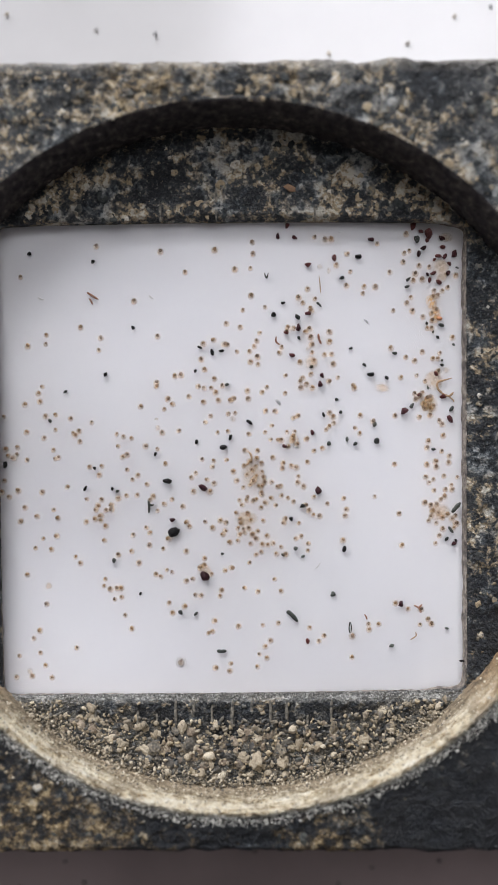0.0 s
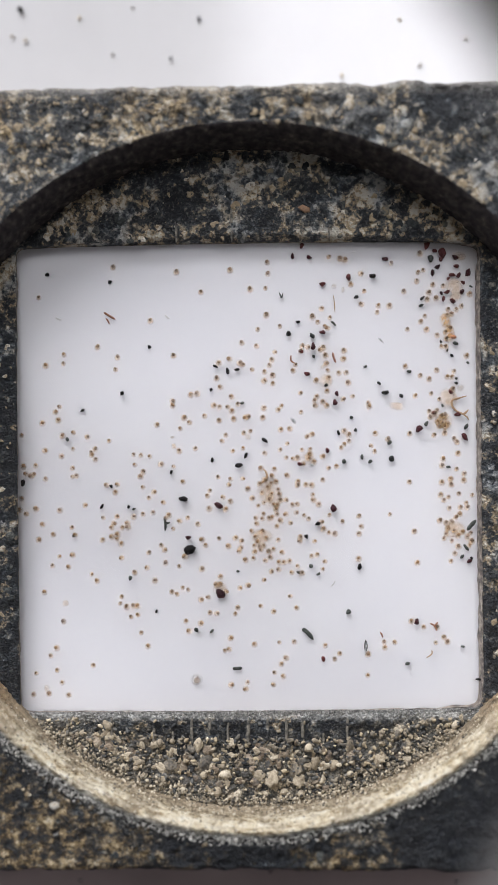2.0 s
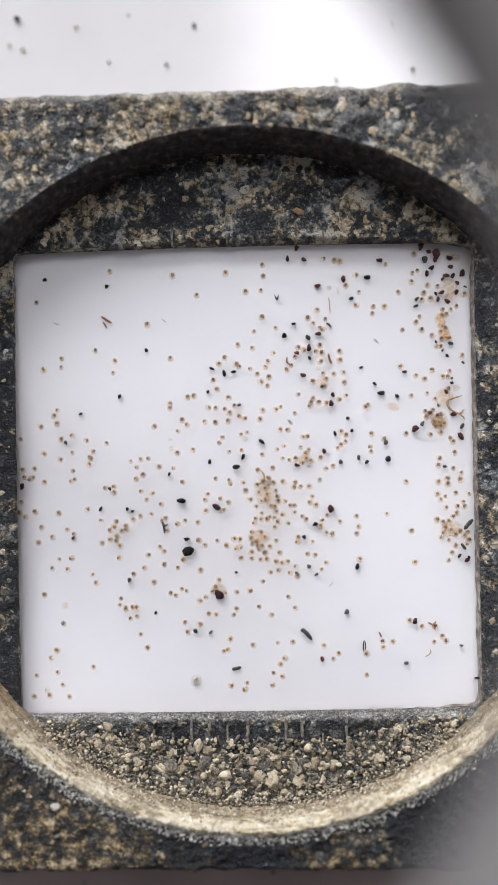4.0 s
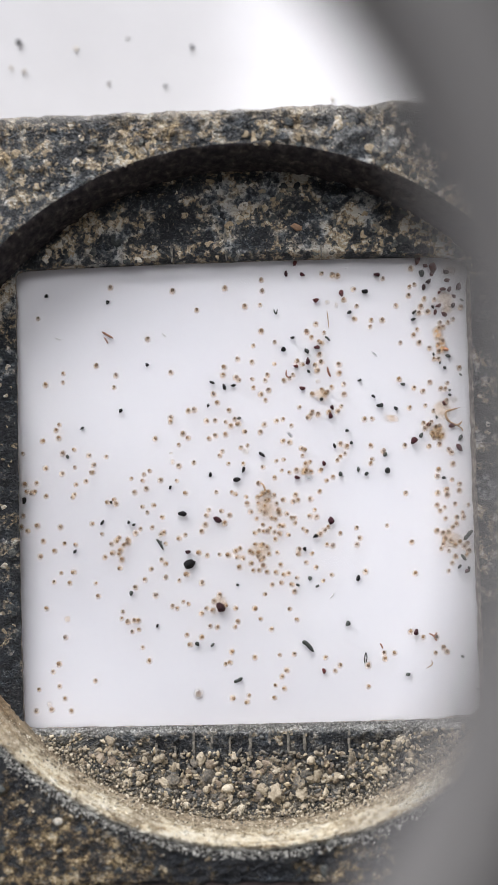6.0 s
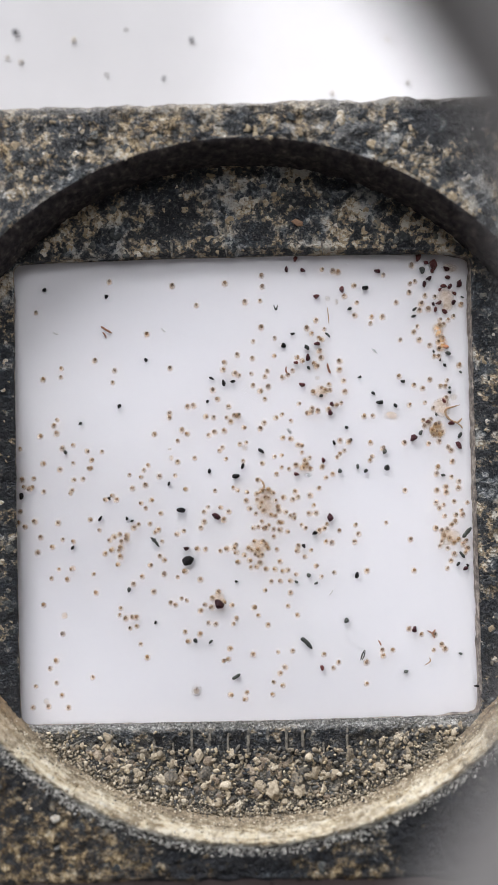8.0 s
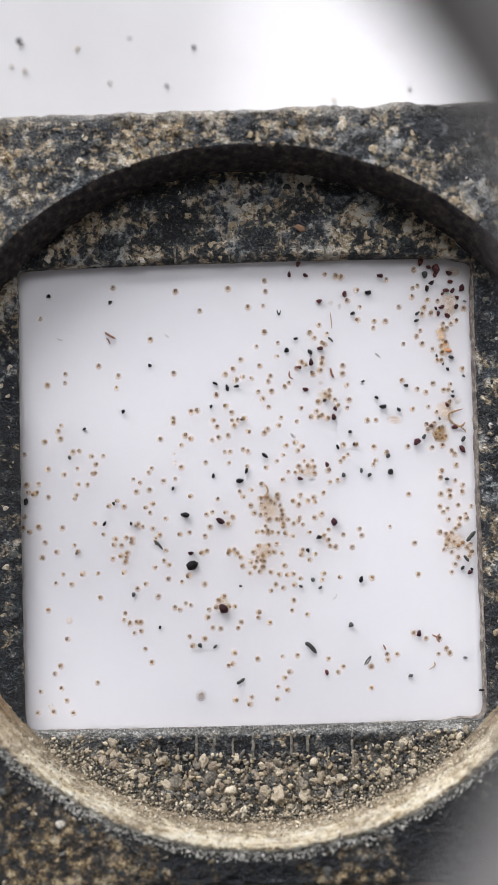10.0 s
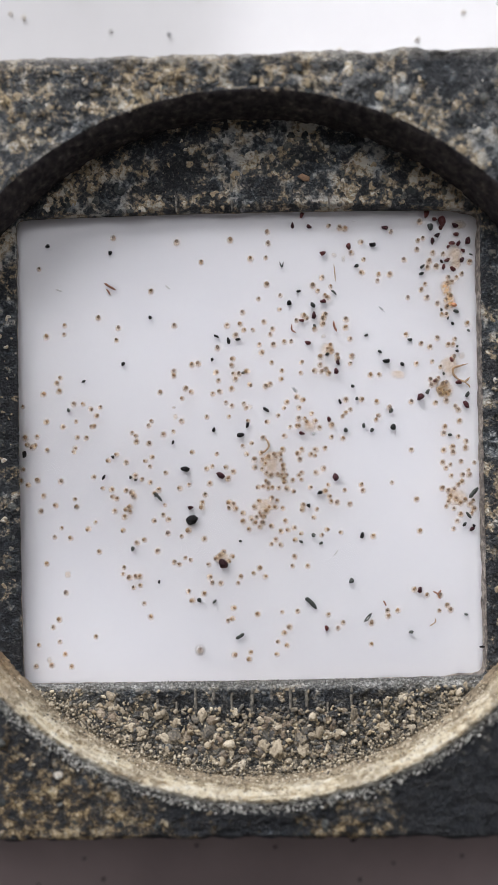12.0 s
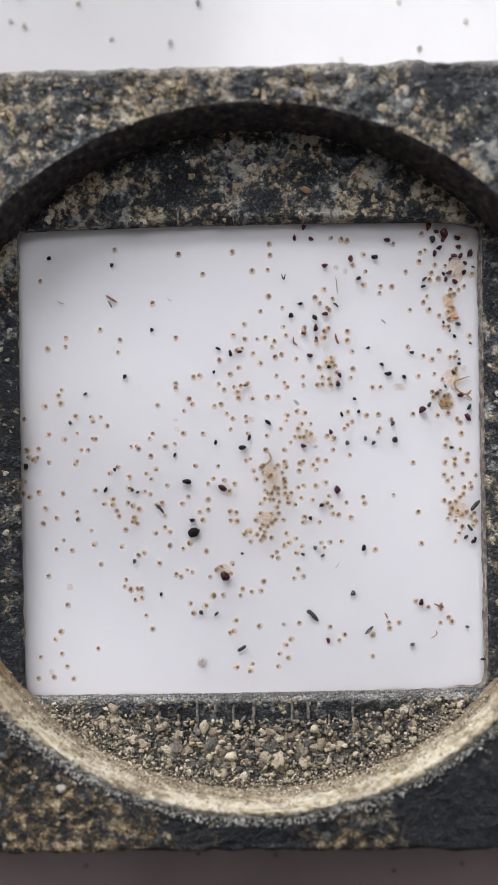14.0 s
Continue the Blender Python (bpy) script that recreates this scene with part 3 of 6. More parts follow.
def out_radius(a):
    c, s = math.cos(a), math.sin(a)
    return min(OUT_X / max(abs(c), 1e-6), (OUT_N if s > 0 else OUT_S) / max(abs(s), 1e-6))


def relief(x, y, scale, seed):
    return noise.noise(Vector((x * scale, y * scale, seed)))


def unevenness(x, y):
    """The height of the rough stone over its plane, in mm, at a place in the block's own plan."""
    return 0.24 * relief(x, y, 0.45, 3) + 0.20 * relief(x, y, 1.2, 7) + 0.11 * relief(x, y, 2.8, 11)


def granite_block():
    """Rings from the block's foot over its top, down the round rim, across the shelf and down the well."""
    block = tagged(new("granite_block"), "square dark speckled granite block with round recess and square well", "stone block")
    block.matrix_world = pose(0, 0, 0, 0, 0, TURN)
    n = 1080
    stations = []          # kind, mixing, height
    for z in (SHEET_Z, -8.0, -4.0, 0.0, 3.0, 4.4):
        stations.append(("out", 0.0, z))
    for inset, z in ((0.10, 5.0), (0.28, 5.3), (0.6, 5.48)):
        stations.append(("out", inset, z))
    for k in range(1, 41):
        stations.append(("top", k / 40, TOP_Z))
    for k in range(1, 15):
        stations.append(("wall", k / 14, 0))
    for k in range(1, 47):
        stations.append(("shelf", k / 46, SHELF_Z))
    for k, z in enumerate((1.25, 0.95, 0.65, 0.3, 0.0, PLATE_Z - 0.6)):
        stations.append(("well", k, z))
    verts, faces = [], []
    for kind, u, level in stations:
        for i in range(n):
            z = level
            a = 2 * math.pi * i / n
            ro, rw = out_radius(a), well_radius(a)
            east = min(1.0, max(0.0, (math.cos(a) - 0.62) / 0.12))
            north = min(1.0, max(0.0, (math.sin(a) - 0.66) / 0.12))
            if kind == "out":
                r = ro - u
            elif kind == "top":
                r = (ro - 0.6) * (1 - u) + (RIM + 0.75) * u
            elif kind == "wall":
                r = RIM + (RIM_BASE - RIM) * u + 0.75 * (1 - u) ** 3.6
                z = TOP_Z + (SHELF_Z - TOP_Z) * u ** 1.3
            elif kind == "shelf":
                r = RIM_BASE + (rw + 0.2 - 0.30 * east + 0.38 * north - RIM_BASE) * u
            else:
                r = rw + 0.2 + 0.38 * north + 0.10 * u * (1 - east) - (0.30 + 0.03 * u) * east
                z = level - 0.55 * north * max(0.0, level - 0.2)
            x, y = r * math.cos(a), r * math.sin(a)
            if kind in ("top", "shelf"):
                edge = min(1, (1 - u) * 6 + 0.25, u * 6 + 0.25)
                z += edge * unevenness(x, y)
                if kind == "shelf":
                    z -= (0.35 + 0.57 * north) * max(0.0, u - 0.93) / 0.07
            elif kind == "wall":
                k = 1 + (0.25 * relief(x + 3 * z, y, 0.8, 5) + 0.16 * relief(x + 5 * z, y, 2.4, 9)) / RIM
                x, y = x * k, y * k
            elif kind == "out":
                k = 1 + (0.30 * relief(x + z, y - z, 0.35, 15) + 0.14 * relief(x + z, y + z, 1.2, 19)) / 30
                x, y = x * k, y * k
                z += 0.12 * relief(x, y, 0.9, 23) if z > 4 else 0
            else:
                k = 1 + (0.10 * relief(x + z, y - z, 0.6, 25) + 0.05 * relief(x, y + z, 2.0, 29)) / 20
                x, y = x * k, y * k
            verts.append((x * MM, y * MM, z * MM))
    rows_ = len(stations)
    for j in range(rows_ - 1):
        for i in range(n):
            i2 = (i + 1) % n
            faces.append((j * n + i, j * n + i2, (j + 1) * n + i2, (j + 1) * n + i))
    me = bpy.data.meshes.new("body")
    me.from_pydata(verts, [], faces)
    me.update()
    for mat in (GRANITE, WALL_DARK, WELL_FILM):
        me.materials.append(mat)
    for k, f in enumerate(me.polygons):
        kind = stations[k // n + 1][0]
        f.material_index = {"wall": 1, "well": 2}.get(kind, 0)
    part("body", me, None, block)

    # the pale mineral crust that has grown along the rim
    verts, faces = [], []
    m_, w_ = 900, 16
    for i in range(m_ + 1):
        a = radians(208 + 124 * i / m_)
        t = i / m_
        ends = min(1, 9 * t, 9 * (1 - t)) ** 0.5
        for j in range(w_ + 1):
            u = j / w_
            wob = relief(i * 0.05, u * 3, 1.0, 31)
            fine = relief(i * 0.22, u * 7, 1.0, 37) + 0.6 * relief(i * 0.6, u * 15, 1.0, 43)
            if u < 0.3:
                r, z = RIM + 0.35 - 0.5 * u / 0.3, TOP_Z + 0.02 + 0.14 * math.sin(math.pi * u / 0.6)
            else:
                k = (u - 0.3) / 0.7
                r, z = RIM - 0.15 - (0.65 + 0.22 * max(0.0, relief(i * 0.03, 0, 1.0, 51) + 0.4 * relief(i * 0.15, 0, 1.0, 53))) * k, TOP_Z + 0.16 + (SHELF_Z + 0.1 - TOP_Z - 0.16) * k ** 1.15
            bulge = math.sin(math.pi * u) ** 0.7
            z += ends * bulge * (0.16 + 0.18 * wob + 0.22 * fine) - (0.35 if j in (0, w_) else 0)
            r += (0.10 * wob + 0.16 * fine) * (1 if u < 0.3 else 0.5) - 0.12 * bulge
            verts.append((r * math.cos(a) * MM, r * math.sin(a) * MM, z * MM))
    for i in range(m_):
        for j in range(w_):
            p = i * (w_ + 1) + j
            faces.append((p, p + w_ + 1, p + w_ + 2, p + 1))
    me = bpy.data.meshes.new("mineral_crust")
    me.from_pydata(verts, [], faces)
    me.update()
    part("mineral_crust", me, CRUST, block, "cream mineral crust, rusty at both ends")

    # saw marks that run from the well into the shelf
    rnd = random.Random(5)
    for side, z0, where in ((-1, SHELF_Z + 0.05, [-12.4, -8.7, -7.0, -5.3, -3.7, -2.1, -0.3, 1.4, 3.0, 4.4, 6.3, 8.4]), (1, SHELF_Z + 0.05, [-6.3, -1.4, 7.2])):
        for x in where:
            long = rnd.uniform(1.6, 3.2)
            y0 = side * (WELL + 0.5)
            tube([(x, y0, z0 - 0.02), (x + rnd.uniform(-0.05, 0.05), y0 + side * long * 0.5, z0), (x + rnd.uniform(-0.1, 0.1), y0 + side * long, z0 - 0.03)], rnd.uniform(0.09, 0.16), SCRATCH, "saw_mark", block, 6, 0.3, 0.3)
    return block


def well_floor():
    ob = part("well_floor", box(-0.024, -0.024, (PLATE_Z - 0.8) * MM, 0.024, 0.024, FLOOR_Z), PLATE, None, smooth=False)
    ob.matrix_world = pose(0, 0, 0, 0, 0, TURN)
    tagged(ob, "smooth white bottom of the square well", "plate", kind="structure")
    w = 20.2 * MM
    bm = bmesh.new()
    bmesh.ops.create_grid(bm, x_segments=8, y_segments=8, size=w)
    ob = part("water", bm, WATER)
    ob.matrix_world = pose(0, 0, 1.0 * MM, 0, 0, TURN)
    ob.visible_shadow = False
    tagged(ob, "clear shallow still water in the square well", "water", kind="structure")


room()
sheet()
granite_block()
well_floor()

# ---- mineral grains lying in the well: x, y in mm, width in tenths of a twentieth of a mm ----
PX = 0.0505
BLACK = [
    (-18.5, 18.2, 9), (-12.8, 17.6, 9), (-9.2, 11.8, 9), (-11.6, 7.6, 10), (-3.2, 10.1, 8), (-1.3, 9.8, 9), (-3.6, 8.0, 8), (4.1, 14.1, 9),
    (3.3, 13.1, 11), (1.3, 3.5, 10), (-3.4, 1.7, 8), (-0.4, 2.1, 10), (-1.0, 1.2, 11), (-6.0, -1.8, 14), (6.1, -3.9, 11), (5.1, -5.1, 9),
    (9.9, -7.7, 10), (-13.3, -2.6, 8), (-12.5, -0.8, 8), (-10.9, -2.6, 8), (-7.1, 0.6, 8), (-20.5, -0.5, 14), (10.8, 18.3, 13), (-8.3, -12.0, 7),
    (7.9, 4.2, 9), (-2.1, 9.7, 10), (19.8, -6.8, 7),
]
GARNET = [
    (4.4, 20.9, 10), (3.6, 20.0, 8), (5.1, 19.9, 9), (6.3, 17.5, 11), (8.6, 18.1, 9), (11.8, 19.8, 10), (15.5, 21.0, 14), (17.0, 20.3, 15),
    (16.3, 20.6, 7), (16.8, 19.8, 7), (18.1, 20.0, 9), (18.2, 19.2, 8), (19.2, 18.7, 10), (17.8, 18.4, 9), (18.4, 18.4, 8), (16.5, 19.1, 11),
    (16.1, 18.6, 9), (18.8, 17.8, 6), (16.9, 16.8, 6), (17.4, 16.9, 8), (17.1, 16.3, 8), (17.9, 16.1, 9), (18.7, 16.9, 7), (17.5, 18.1, 6),
    (17.4, 12.8, 6), (17.8, 8.0, 8), (16.3, 6.1, 8), (18.4, 6.0, 9),
]
GARNET_LOW = [
    (5.5, 12.0, 12), (4.4, 11.5, 9), (5.0, 9.5, 9), (6.3, 13.2, 10), (7.5, 7.0, 11), (7.7, 7.7, 9), (-2.8, -2.4, 12), (-5.5, -5.3, 10),
    (7.4, -2.5, 11), (15.0, 4.6, 13), (19.1, 4.0, 11), (-2.5, -10.3, 14), (15.0, -12.5, 10), (19.6, -7.1, 8), (6.7, -16.0, 8), (4.5, 1.4, 9),
    (6.9, 2.7, 8),
]
SLATE = [
    (5.4, 12.9, 13), (12.0, 7.9, 15), (14.1, 9.8, 11), (11.4, 8.7, 9), (13.4, 7.6, 11), (10.2, 10.2, 8), (9.3, 16.4, 10), (5.6, 11.0, 9),
    (12.4, 3.4, 10), (10.7, 1.7, 9), (10.0, 2.1, 10), (12.6, 2.0, 13), (8.4, 1.7, 10), (15.7, 5.1, 11), (19.2, 4.9, 10), (17.7, 1.3, 9),
    (9.0, 5.6, 8), (9.4, 4.5, 9), (15.9, 19.8, 14), (19.5, 17.4, 7), (15.2, 16.3, 10), (15.1, 15.7, 9), (16.9, 12.5, 7), (18.2, 12.3, 11),
    (17.5, 11.7, 7), (17.9, 11.2, 9), (19.3, 10.6, 7), (18.3, 9.2, 6), (18.3, 8.8, 8), (17.1, 6.8, 8),
]
SLATE_LOW = [
    (14.2, -16.3, 11), (19.0, -6.7, 9), (8.9, -11.8, 11), (19.1, -14.7, 8), (-10.7, -9.0, 11), (-15.2, 6.0, 9), (-16.5, 3.4, 10), (-4.7, -13.6, 11),
    (-3.3, -13.7, 8), (-1.0, -8.3, 7), (-0.8, 6.8, 9), (6.7, 8.5, 9), (6.2, -8.4, 8), (5.5, -7.7, 9), (4.4, -8.3, 9), (-15.8, -5.2, 9),
    (-10.4, -2.8, 8),
]


def grains(places, kind, mat, label, group, seed, size=1.2):
    rnd = random.Random(seed)
    meshes = [grain_mesh(kind, mat, seed * 10 + k) for k in range(6)]
    for x, y, w in places:
        ob = new(kind, rnd.choice(meshes))
        s = w * PX * size
        ob.scale = (s * MM * rnd.uniform(1.0, 1.25), s * MM * rnd.uniform(0.8, 1.0), s * MM)
        ob.rotation_euler = (0, 0, rnd.uniform(0, 6.28))
        ob.location = (x * MM, y * MM, s * 0.30 * MM)
        tagged(ob, label, "grain", group)


grains(BLACK, "black_grain", BLACK_STONE, "small angular black mineral grain lying under water", "black grains in the well", 1)
grains(GARNET + GARNET_LOW, "garnet_grain", GARNET_STONE, "small dark wine-red mineral grain lying under water", "dark red grains in the well", 2, 1.4)
grains(SLATE + SLATE_LOW, "grey_grain", SLATE_STONE, "small grey-green mineral grain lying under water", "grey grains in the well", 3, 1.1)


# ---- larger fragments, fibres and clumps in the well ----
def fragment(name, x, y, w, h, turn, mat, label, seed, flat=0.6, facets=True, low=0.0):
    ob = new(name, grain_mesh(name, mat, seed, flat, 0.3, 3, facets))
    thick = min(w, h, 0.9)
    ob.location, ob.rotation_euler, ob.scale = (x * MM, y * MM, (low + 0.34 * flat * thick) * MM), (0, 0, radians(turn)), (w * MM, h * MM, thick * MM)
    return tagged(ob, label, "fragment")


fragment("black_pebble", -5.36, -6.39, 0.98, 0.95, 20, BLACK_STONE, "largest black pebble in the well, rounded", 501, 0.6, False)
fragment("brown_seed", -2.50, -10.38, 0.62, 0.75, 10, GARNET_STONE, "shiny dark brown seed among brown creatures", 502, 0.8, False)
fragment("orange_grain", 18.04, 12.88, 0.68, 0.62, 0, ORANGE_STONE, "rounded orange mineral grain lying under water", 503)
fragment("rust_chip", 4.48, 23.85, 1.3, 0.75, -15, BROWN_CHIP, "rust-brown stone chip on the granite shelf", 545, 0.5, True, 1.5)
fragment("orange_flake", 18.72, 8.34, 0.9, 0.7, 30, PALE_JELLY, "pale orange translucent flake in the water", 504, 0.2, False)
fragment("tan_flake", 6.35, 10.09, 0.75, 0.55, 10, PALE_JELLY, "square pale tan flake in the water", 505, 0.2)
fragment("tan_flake", 7.33, 17.36, 0.6, 0.62, 40, PALE_JELLY, "round pale tan flake in the water", 506, 0.25, False)
fragment("tan_flake", 8.15, 17.05, 0.45, 0.75, 0, PALE_JELLY, "oval pale tan flake in the water", 507, 0.25, False)
fragment("tan_flake", -0.22, 3.78, 0.65, 0.75, 70, PALE_JELLY, "oval pale tan flake among brown creatures", 508, 0.25, False)
fragment("green_flake", -18.14, -19.07, 0.65, 0.8, 15, PALE_JELLY, "greenish tan flake near the crust", 509, 0.4, False)
fragment("pink_flake", -7.01, 3.67, 0.6, 0.4, 0, PALE_JELLY, "pale pinkish flake in the water", 510, 0.3)
fragment("grey_flake", 3.80, 5.30, 1.05, 0.55, -55, GREY_JELLY, "pale grey translucent flake in the water", 511, 0.2)
fragment("grey_flake", 11.59, 12.54, 0.95, 0.3, -45, GREY_JELLY, "thin grey translucent sliver in the water", 512, 0.3)
fragment("glassy_shell", 5.52, 1.33, 0.85, 0.5, -5, GREY_JELLY, "glassy greenish oval shell in the water", 513, 0.6, False)
fragment("pale_shell", -4.58, -18.05, 1.15, 1.2, 0, SHELL_JELLY, "round translucent shell with a dark core", 514, 0.5, False)
fragment("shell_core", -4.58, -17.95, 0.18, 0.5, -15, GARNET_STONE, "thin dark core inside a translucent shell", 515, 0.8, False, 0.25)
fragment("pale_cloud", 13.04, 6.67, 1.7, 0.9, -10, CLOUD_JELLY, "very pale tan cloud of fine matter", 516, 0.12, False)
fragment("tan_cloud", 17.29, 14.36, 1.2, 1.7, 10, OCHRE_JELLY, "ochre cloud of fine matter among grains", 517, 0.15, False)
fragment("tan_cloud", 18.16, 16.50, 1.3, 1.0, 30, CLOUD_JELLY, "ochre cloud of fine matter among grains", 518, 0.15, False)
fragment("tan_cloud", 16.99, 5.45, 1.3, 1.3, 0, CLOUD_JELLY, "ochre cloud of fine matter among grains", 519, 0.15, False)
fragment("tan_cloud", 18.30, -4.32, 2.2, 1.8, 20, CLOUD_JELLY, "ochre cloud of fine matter among grains", 520, 0.12, False)
fragment("tan_cloud", 1.61, -1.31, 2.2, 3.0, 10, CLOUD_JELLY, "ochre cloud of fine matter among creatures", 521, 0.08, False)
fragment("tan_cloud", 1.10, -5.11, 2.4, 1.6, 0, CLOUD_JELLY, "ochre cloud of fine matter among creatures", 522, 0.08, False)


# small white highlights in the water, set in as white pieces
fragment("glint_shard", 9.12, 20.48, 0.42, 0.22, 10, GLINT_WHITE, "tiny white piece painted as a glint in water", 530)
fragment("glint_shard", 17.54, -4.88, 0.3, 0.25, 60, GLINT_WHITE, "tiny white piece painted as a glint among creatures", 531)
fragment("glint_shard", 20.83, -17.73, 0.5, 0.24, -25, GLINT_WHITE, "tiny white shard at the well's corner", 532, low=0.8)
fragment("black_shard", 20.43, -17.48, 0.62, 0.34, -10, BLACK_STONE, "small black shard at the well's corner", 533, low=0.6)
fragment("pale_cloud", -16.55, -11.38, 0.75, 0.8, 0, CLOUD_JELLY, "very pale blurred speck in water", 534, 0.12, False)
fragment("pale_cloud", -6.90, 2.86, 0.6, 0.7, 0, CLOUD_JELLY, "very pale blurred speck in water", 535, 0.12, False)
fragment("tan_cloud", 18.05, 17.40, 1.8, 2.0, 20, CLOUD_JELLY, "ochre cloud of fine matter among grains", 550, 0.12, False)
fragment("tan_cloud", 17.60, 7.40, 2.0, 2.2, 0, CLOUD_JELLY, "ochre cloud of fine matter near the wall", 551, 0.12, False)
fragment("tan_cloud", 18.43, 20.09, 1.6, 1.0, 0, CLOUD_JELLY, "ochre cloud of fine matter in the corner", 536, 0.12, False)
fragment("tan_cloud", 17.64, 13.19, 1.2, 1.8, 0, OCHRE_JELLY, "ochre cloud of fine matter near the wall", 537, 0.12, False)
fragment("tan_cloud", 17.34, 5.29, 1.6, 1.9, 0, CLOUD_JELLY, "ochre cloud of fine matter near the wall", 538, 0.12, False)
fragment("tan_cloud", 5.17, 1.99, 1.3, 1.1, 0, CLOUD_JELLY, "ochre cloud of fine matter among creatures", 539, 0.12, False)
fragment("tan_cloud", 6.70, 8.87, 1.5, 1.5, 0, CLOUD_JELLY, "ochre cloud of fine matter among creatures", 540, 0.12, False)
fragment("tan_cloud", -2.61, -9.82, 1.5, 1.5, 0, CLOUD_JELLY, "ochre cloud of fine matter round a seed", 541, 0.12, False)


def fibre(name, mat, radius, label, *points, z=0.22, flat=0.6, taper=0.35):
    x0, y0 = points[0]
    ob = tube([(x - x0, y - y0, 0) for x, y in points], radius, mat, name, None, 7, taper, flat)
    ob.location = (x0 * MM, y0 * MM, z * MM)
    return tagged(ob, label, "fibre")


fibre("dark_splinter", DARK_FIBRE, 0.2, "dark green-black splinter, broad at one end", (4.79, -13.38), (5.19, -13.58), (5.80, -14.28))
SPLINTER_C = fibre("dark_splinter", DARK_FIBRE, 0.16, "short black pointed splinter turning slowly", (-1.39, -16.98), (-1.03, -16.83), (-0.63, -16.57))
SPLINTER_A = fibre("hollow_splinter", DARK_FIBRE, 0.06, "thin dark splinter with a gap", (10.29, -15.32), (10.34, -14.82), (10.49, -14.32))
SPLINTER_B = fibre("hollow_splinter", DARK_FIBRE, 0.05, "thin dark splinter beside its twin", (10.39, -15.32), (10.54, -14.87), (10.54, -14.37))
fibre("brown_splinter", RED_FIBRE, 0.07, "short thin brown splinter in water", (11.75, -13.51), (11.90, -13.76), (12.00, -14.01))
fibre("red_sliver", RED_FIBRE, 0.08, "forked reddish-brown scrap in water", (16.15, -12.65), (16.60, -12.92), (16.80, -13.35))
fibre("red_sliver", RED_FIBRE, 0.07, "short reddish-brown scrap in water", (16.60, -12.88), (16.88, -12.55))
fibre("tan_hair", TAN_FIBRE, 0.05, "fine straight tan hair in the water", (7.28, 16.54), (7.38, 15.77), (7.43, 15.00))
fibre("red_straw", RED_FIBRE, 0.11, "reddish-brown straw fragment in water", (-13.30, 14.85), (-12.83, 14.54), (-12.27, 14.23))
fibre("red_straw", RED_FIBRE, 0.07, "short reddish-brown straw fragment", (-13.14, 14.34), (-12.93, 14.08), (-12.78, 13.77))
fibre("brown_sliver", RED_FIBRE, 0.11, "dark brown bent sliver in water", (7.27, 11.42), (7.37, 10.91), (7.57, 10.50))
fibre("brown_sliver", DARK_FIBRE, 0.1, "dark brown curved sliver", (7.07, 14.18), (7.32, 14.03), (7.53, 13.77))
fibre("black_stick", DARK_FIBRE, 0.18, "thick black stick at the well's wall", (19.35, -4.32), (19.71, -3.87), (20.12, -3.41), z=0.35)
fibre("black_stick", DARK_FIBRE, 0.13, "short thick black stick", (19.10, -5.58), (19.30, -5.84), (19.54, -6.14))
FEATHER_A = fibre("black_feather", DARK_FIBRE, 0.12, "black feathery flake among brown creatures", (-8.62, -4.32), (-8.26, -4.67), (-7.90, -5.23))
FEATHER_B = fibre("black_feather", DARK_FIBRE, 0.09, "small black feathery flake", (-8.52, -4.67), (-8.26, -4.62), (-8.16, -4.42))
fibre("tan_worm", TAN_FIBRE, 0.09, "thin curved tan worm above the swarm", (1.15, 0.93), (1.40, 0.67), (1.51, 0.21), (1.20, -0.19), (0.79, -0.50))
fibre("orange_worm", TAN_FIBRE, 0.1, "thin curved orange-tan worm near the wall", (19.22, 7.63), (18.51, 7.43), (17.96, 7.23), (17.95, 6.72), (18.36, 6.26), (18.96, 6.06))
fibre("orange_fibre", TAN_FIBRE, 0.09, "short orange-tan fibre beside a worm", (18.36, 6.26), (18.95, 6.02), (19.40, 6.42))
fibre("orange_fibre", TAN_FIBRE, 0.07, "short orange-tan fibre beside a worm", (18.95, 5.98), (19.30, 5.72), (19.42, 5.48))
fibre("forked_sliver", RED_FIBRE, 0.08, "forked reddish-brown sliver in water", (3.55, 11.17), (3.55, 10.66), (3.91, 10.40))
fibre("forked_sliver", DARK_FIBRE, 0.07, "small dark forked sliver", (2.43, 16.76), (2.64, 16.29), (2.79, 16.76))
fibre("pale_arrow", TAN_FIBRE, 0.06, "pale tan bent hair in water", (15.87, -15.75), (16.37, -15.40), (16.33, -15.05))
fibre("pale_hair", PALE_FIBRE, 0.07, "pale grey hair in the water", (-7.80, 14.68), (-7.54, 14.42), (-7.34, 14.37))
fibre("pale_hair", PALE_FIBRE, 0.07, "pale grey hair in the water", (-17.67, 14.35), (-17.36, 14.19), (-17.10, 14.14))
fibre("pale_hair", PALE_FIBRE, 0.06, "pale grey hair in the water", (7.32, -9.49), (7.58, -9.24), (7.68, -8.99))


# ---- a bubble that comes up by the wall and bursts ----
def bubble():
    thing = tagged(new("bubble"), "clear round air bubble at the water's edge", "bubble")
    bm = bmesh.new()
    bmesh.ops.create_icosphere(bm, subdivisions=4, radius=0.8 * MM)
    part("film", bm, FILM, thing)
    thing.location = (-7.9 * MM, -21.6 * MM, 0.6 * MM)
    return thing


BUBBLE = bubble()

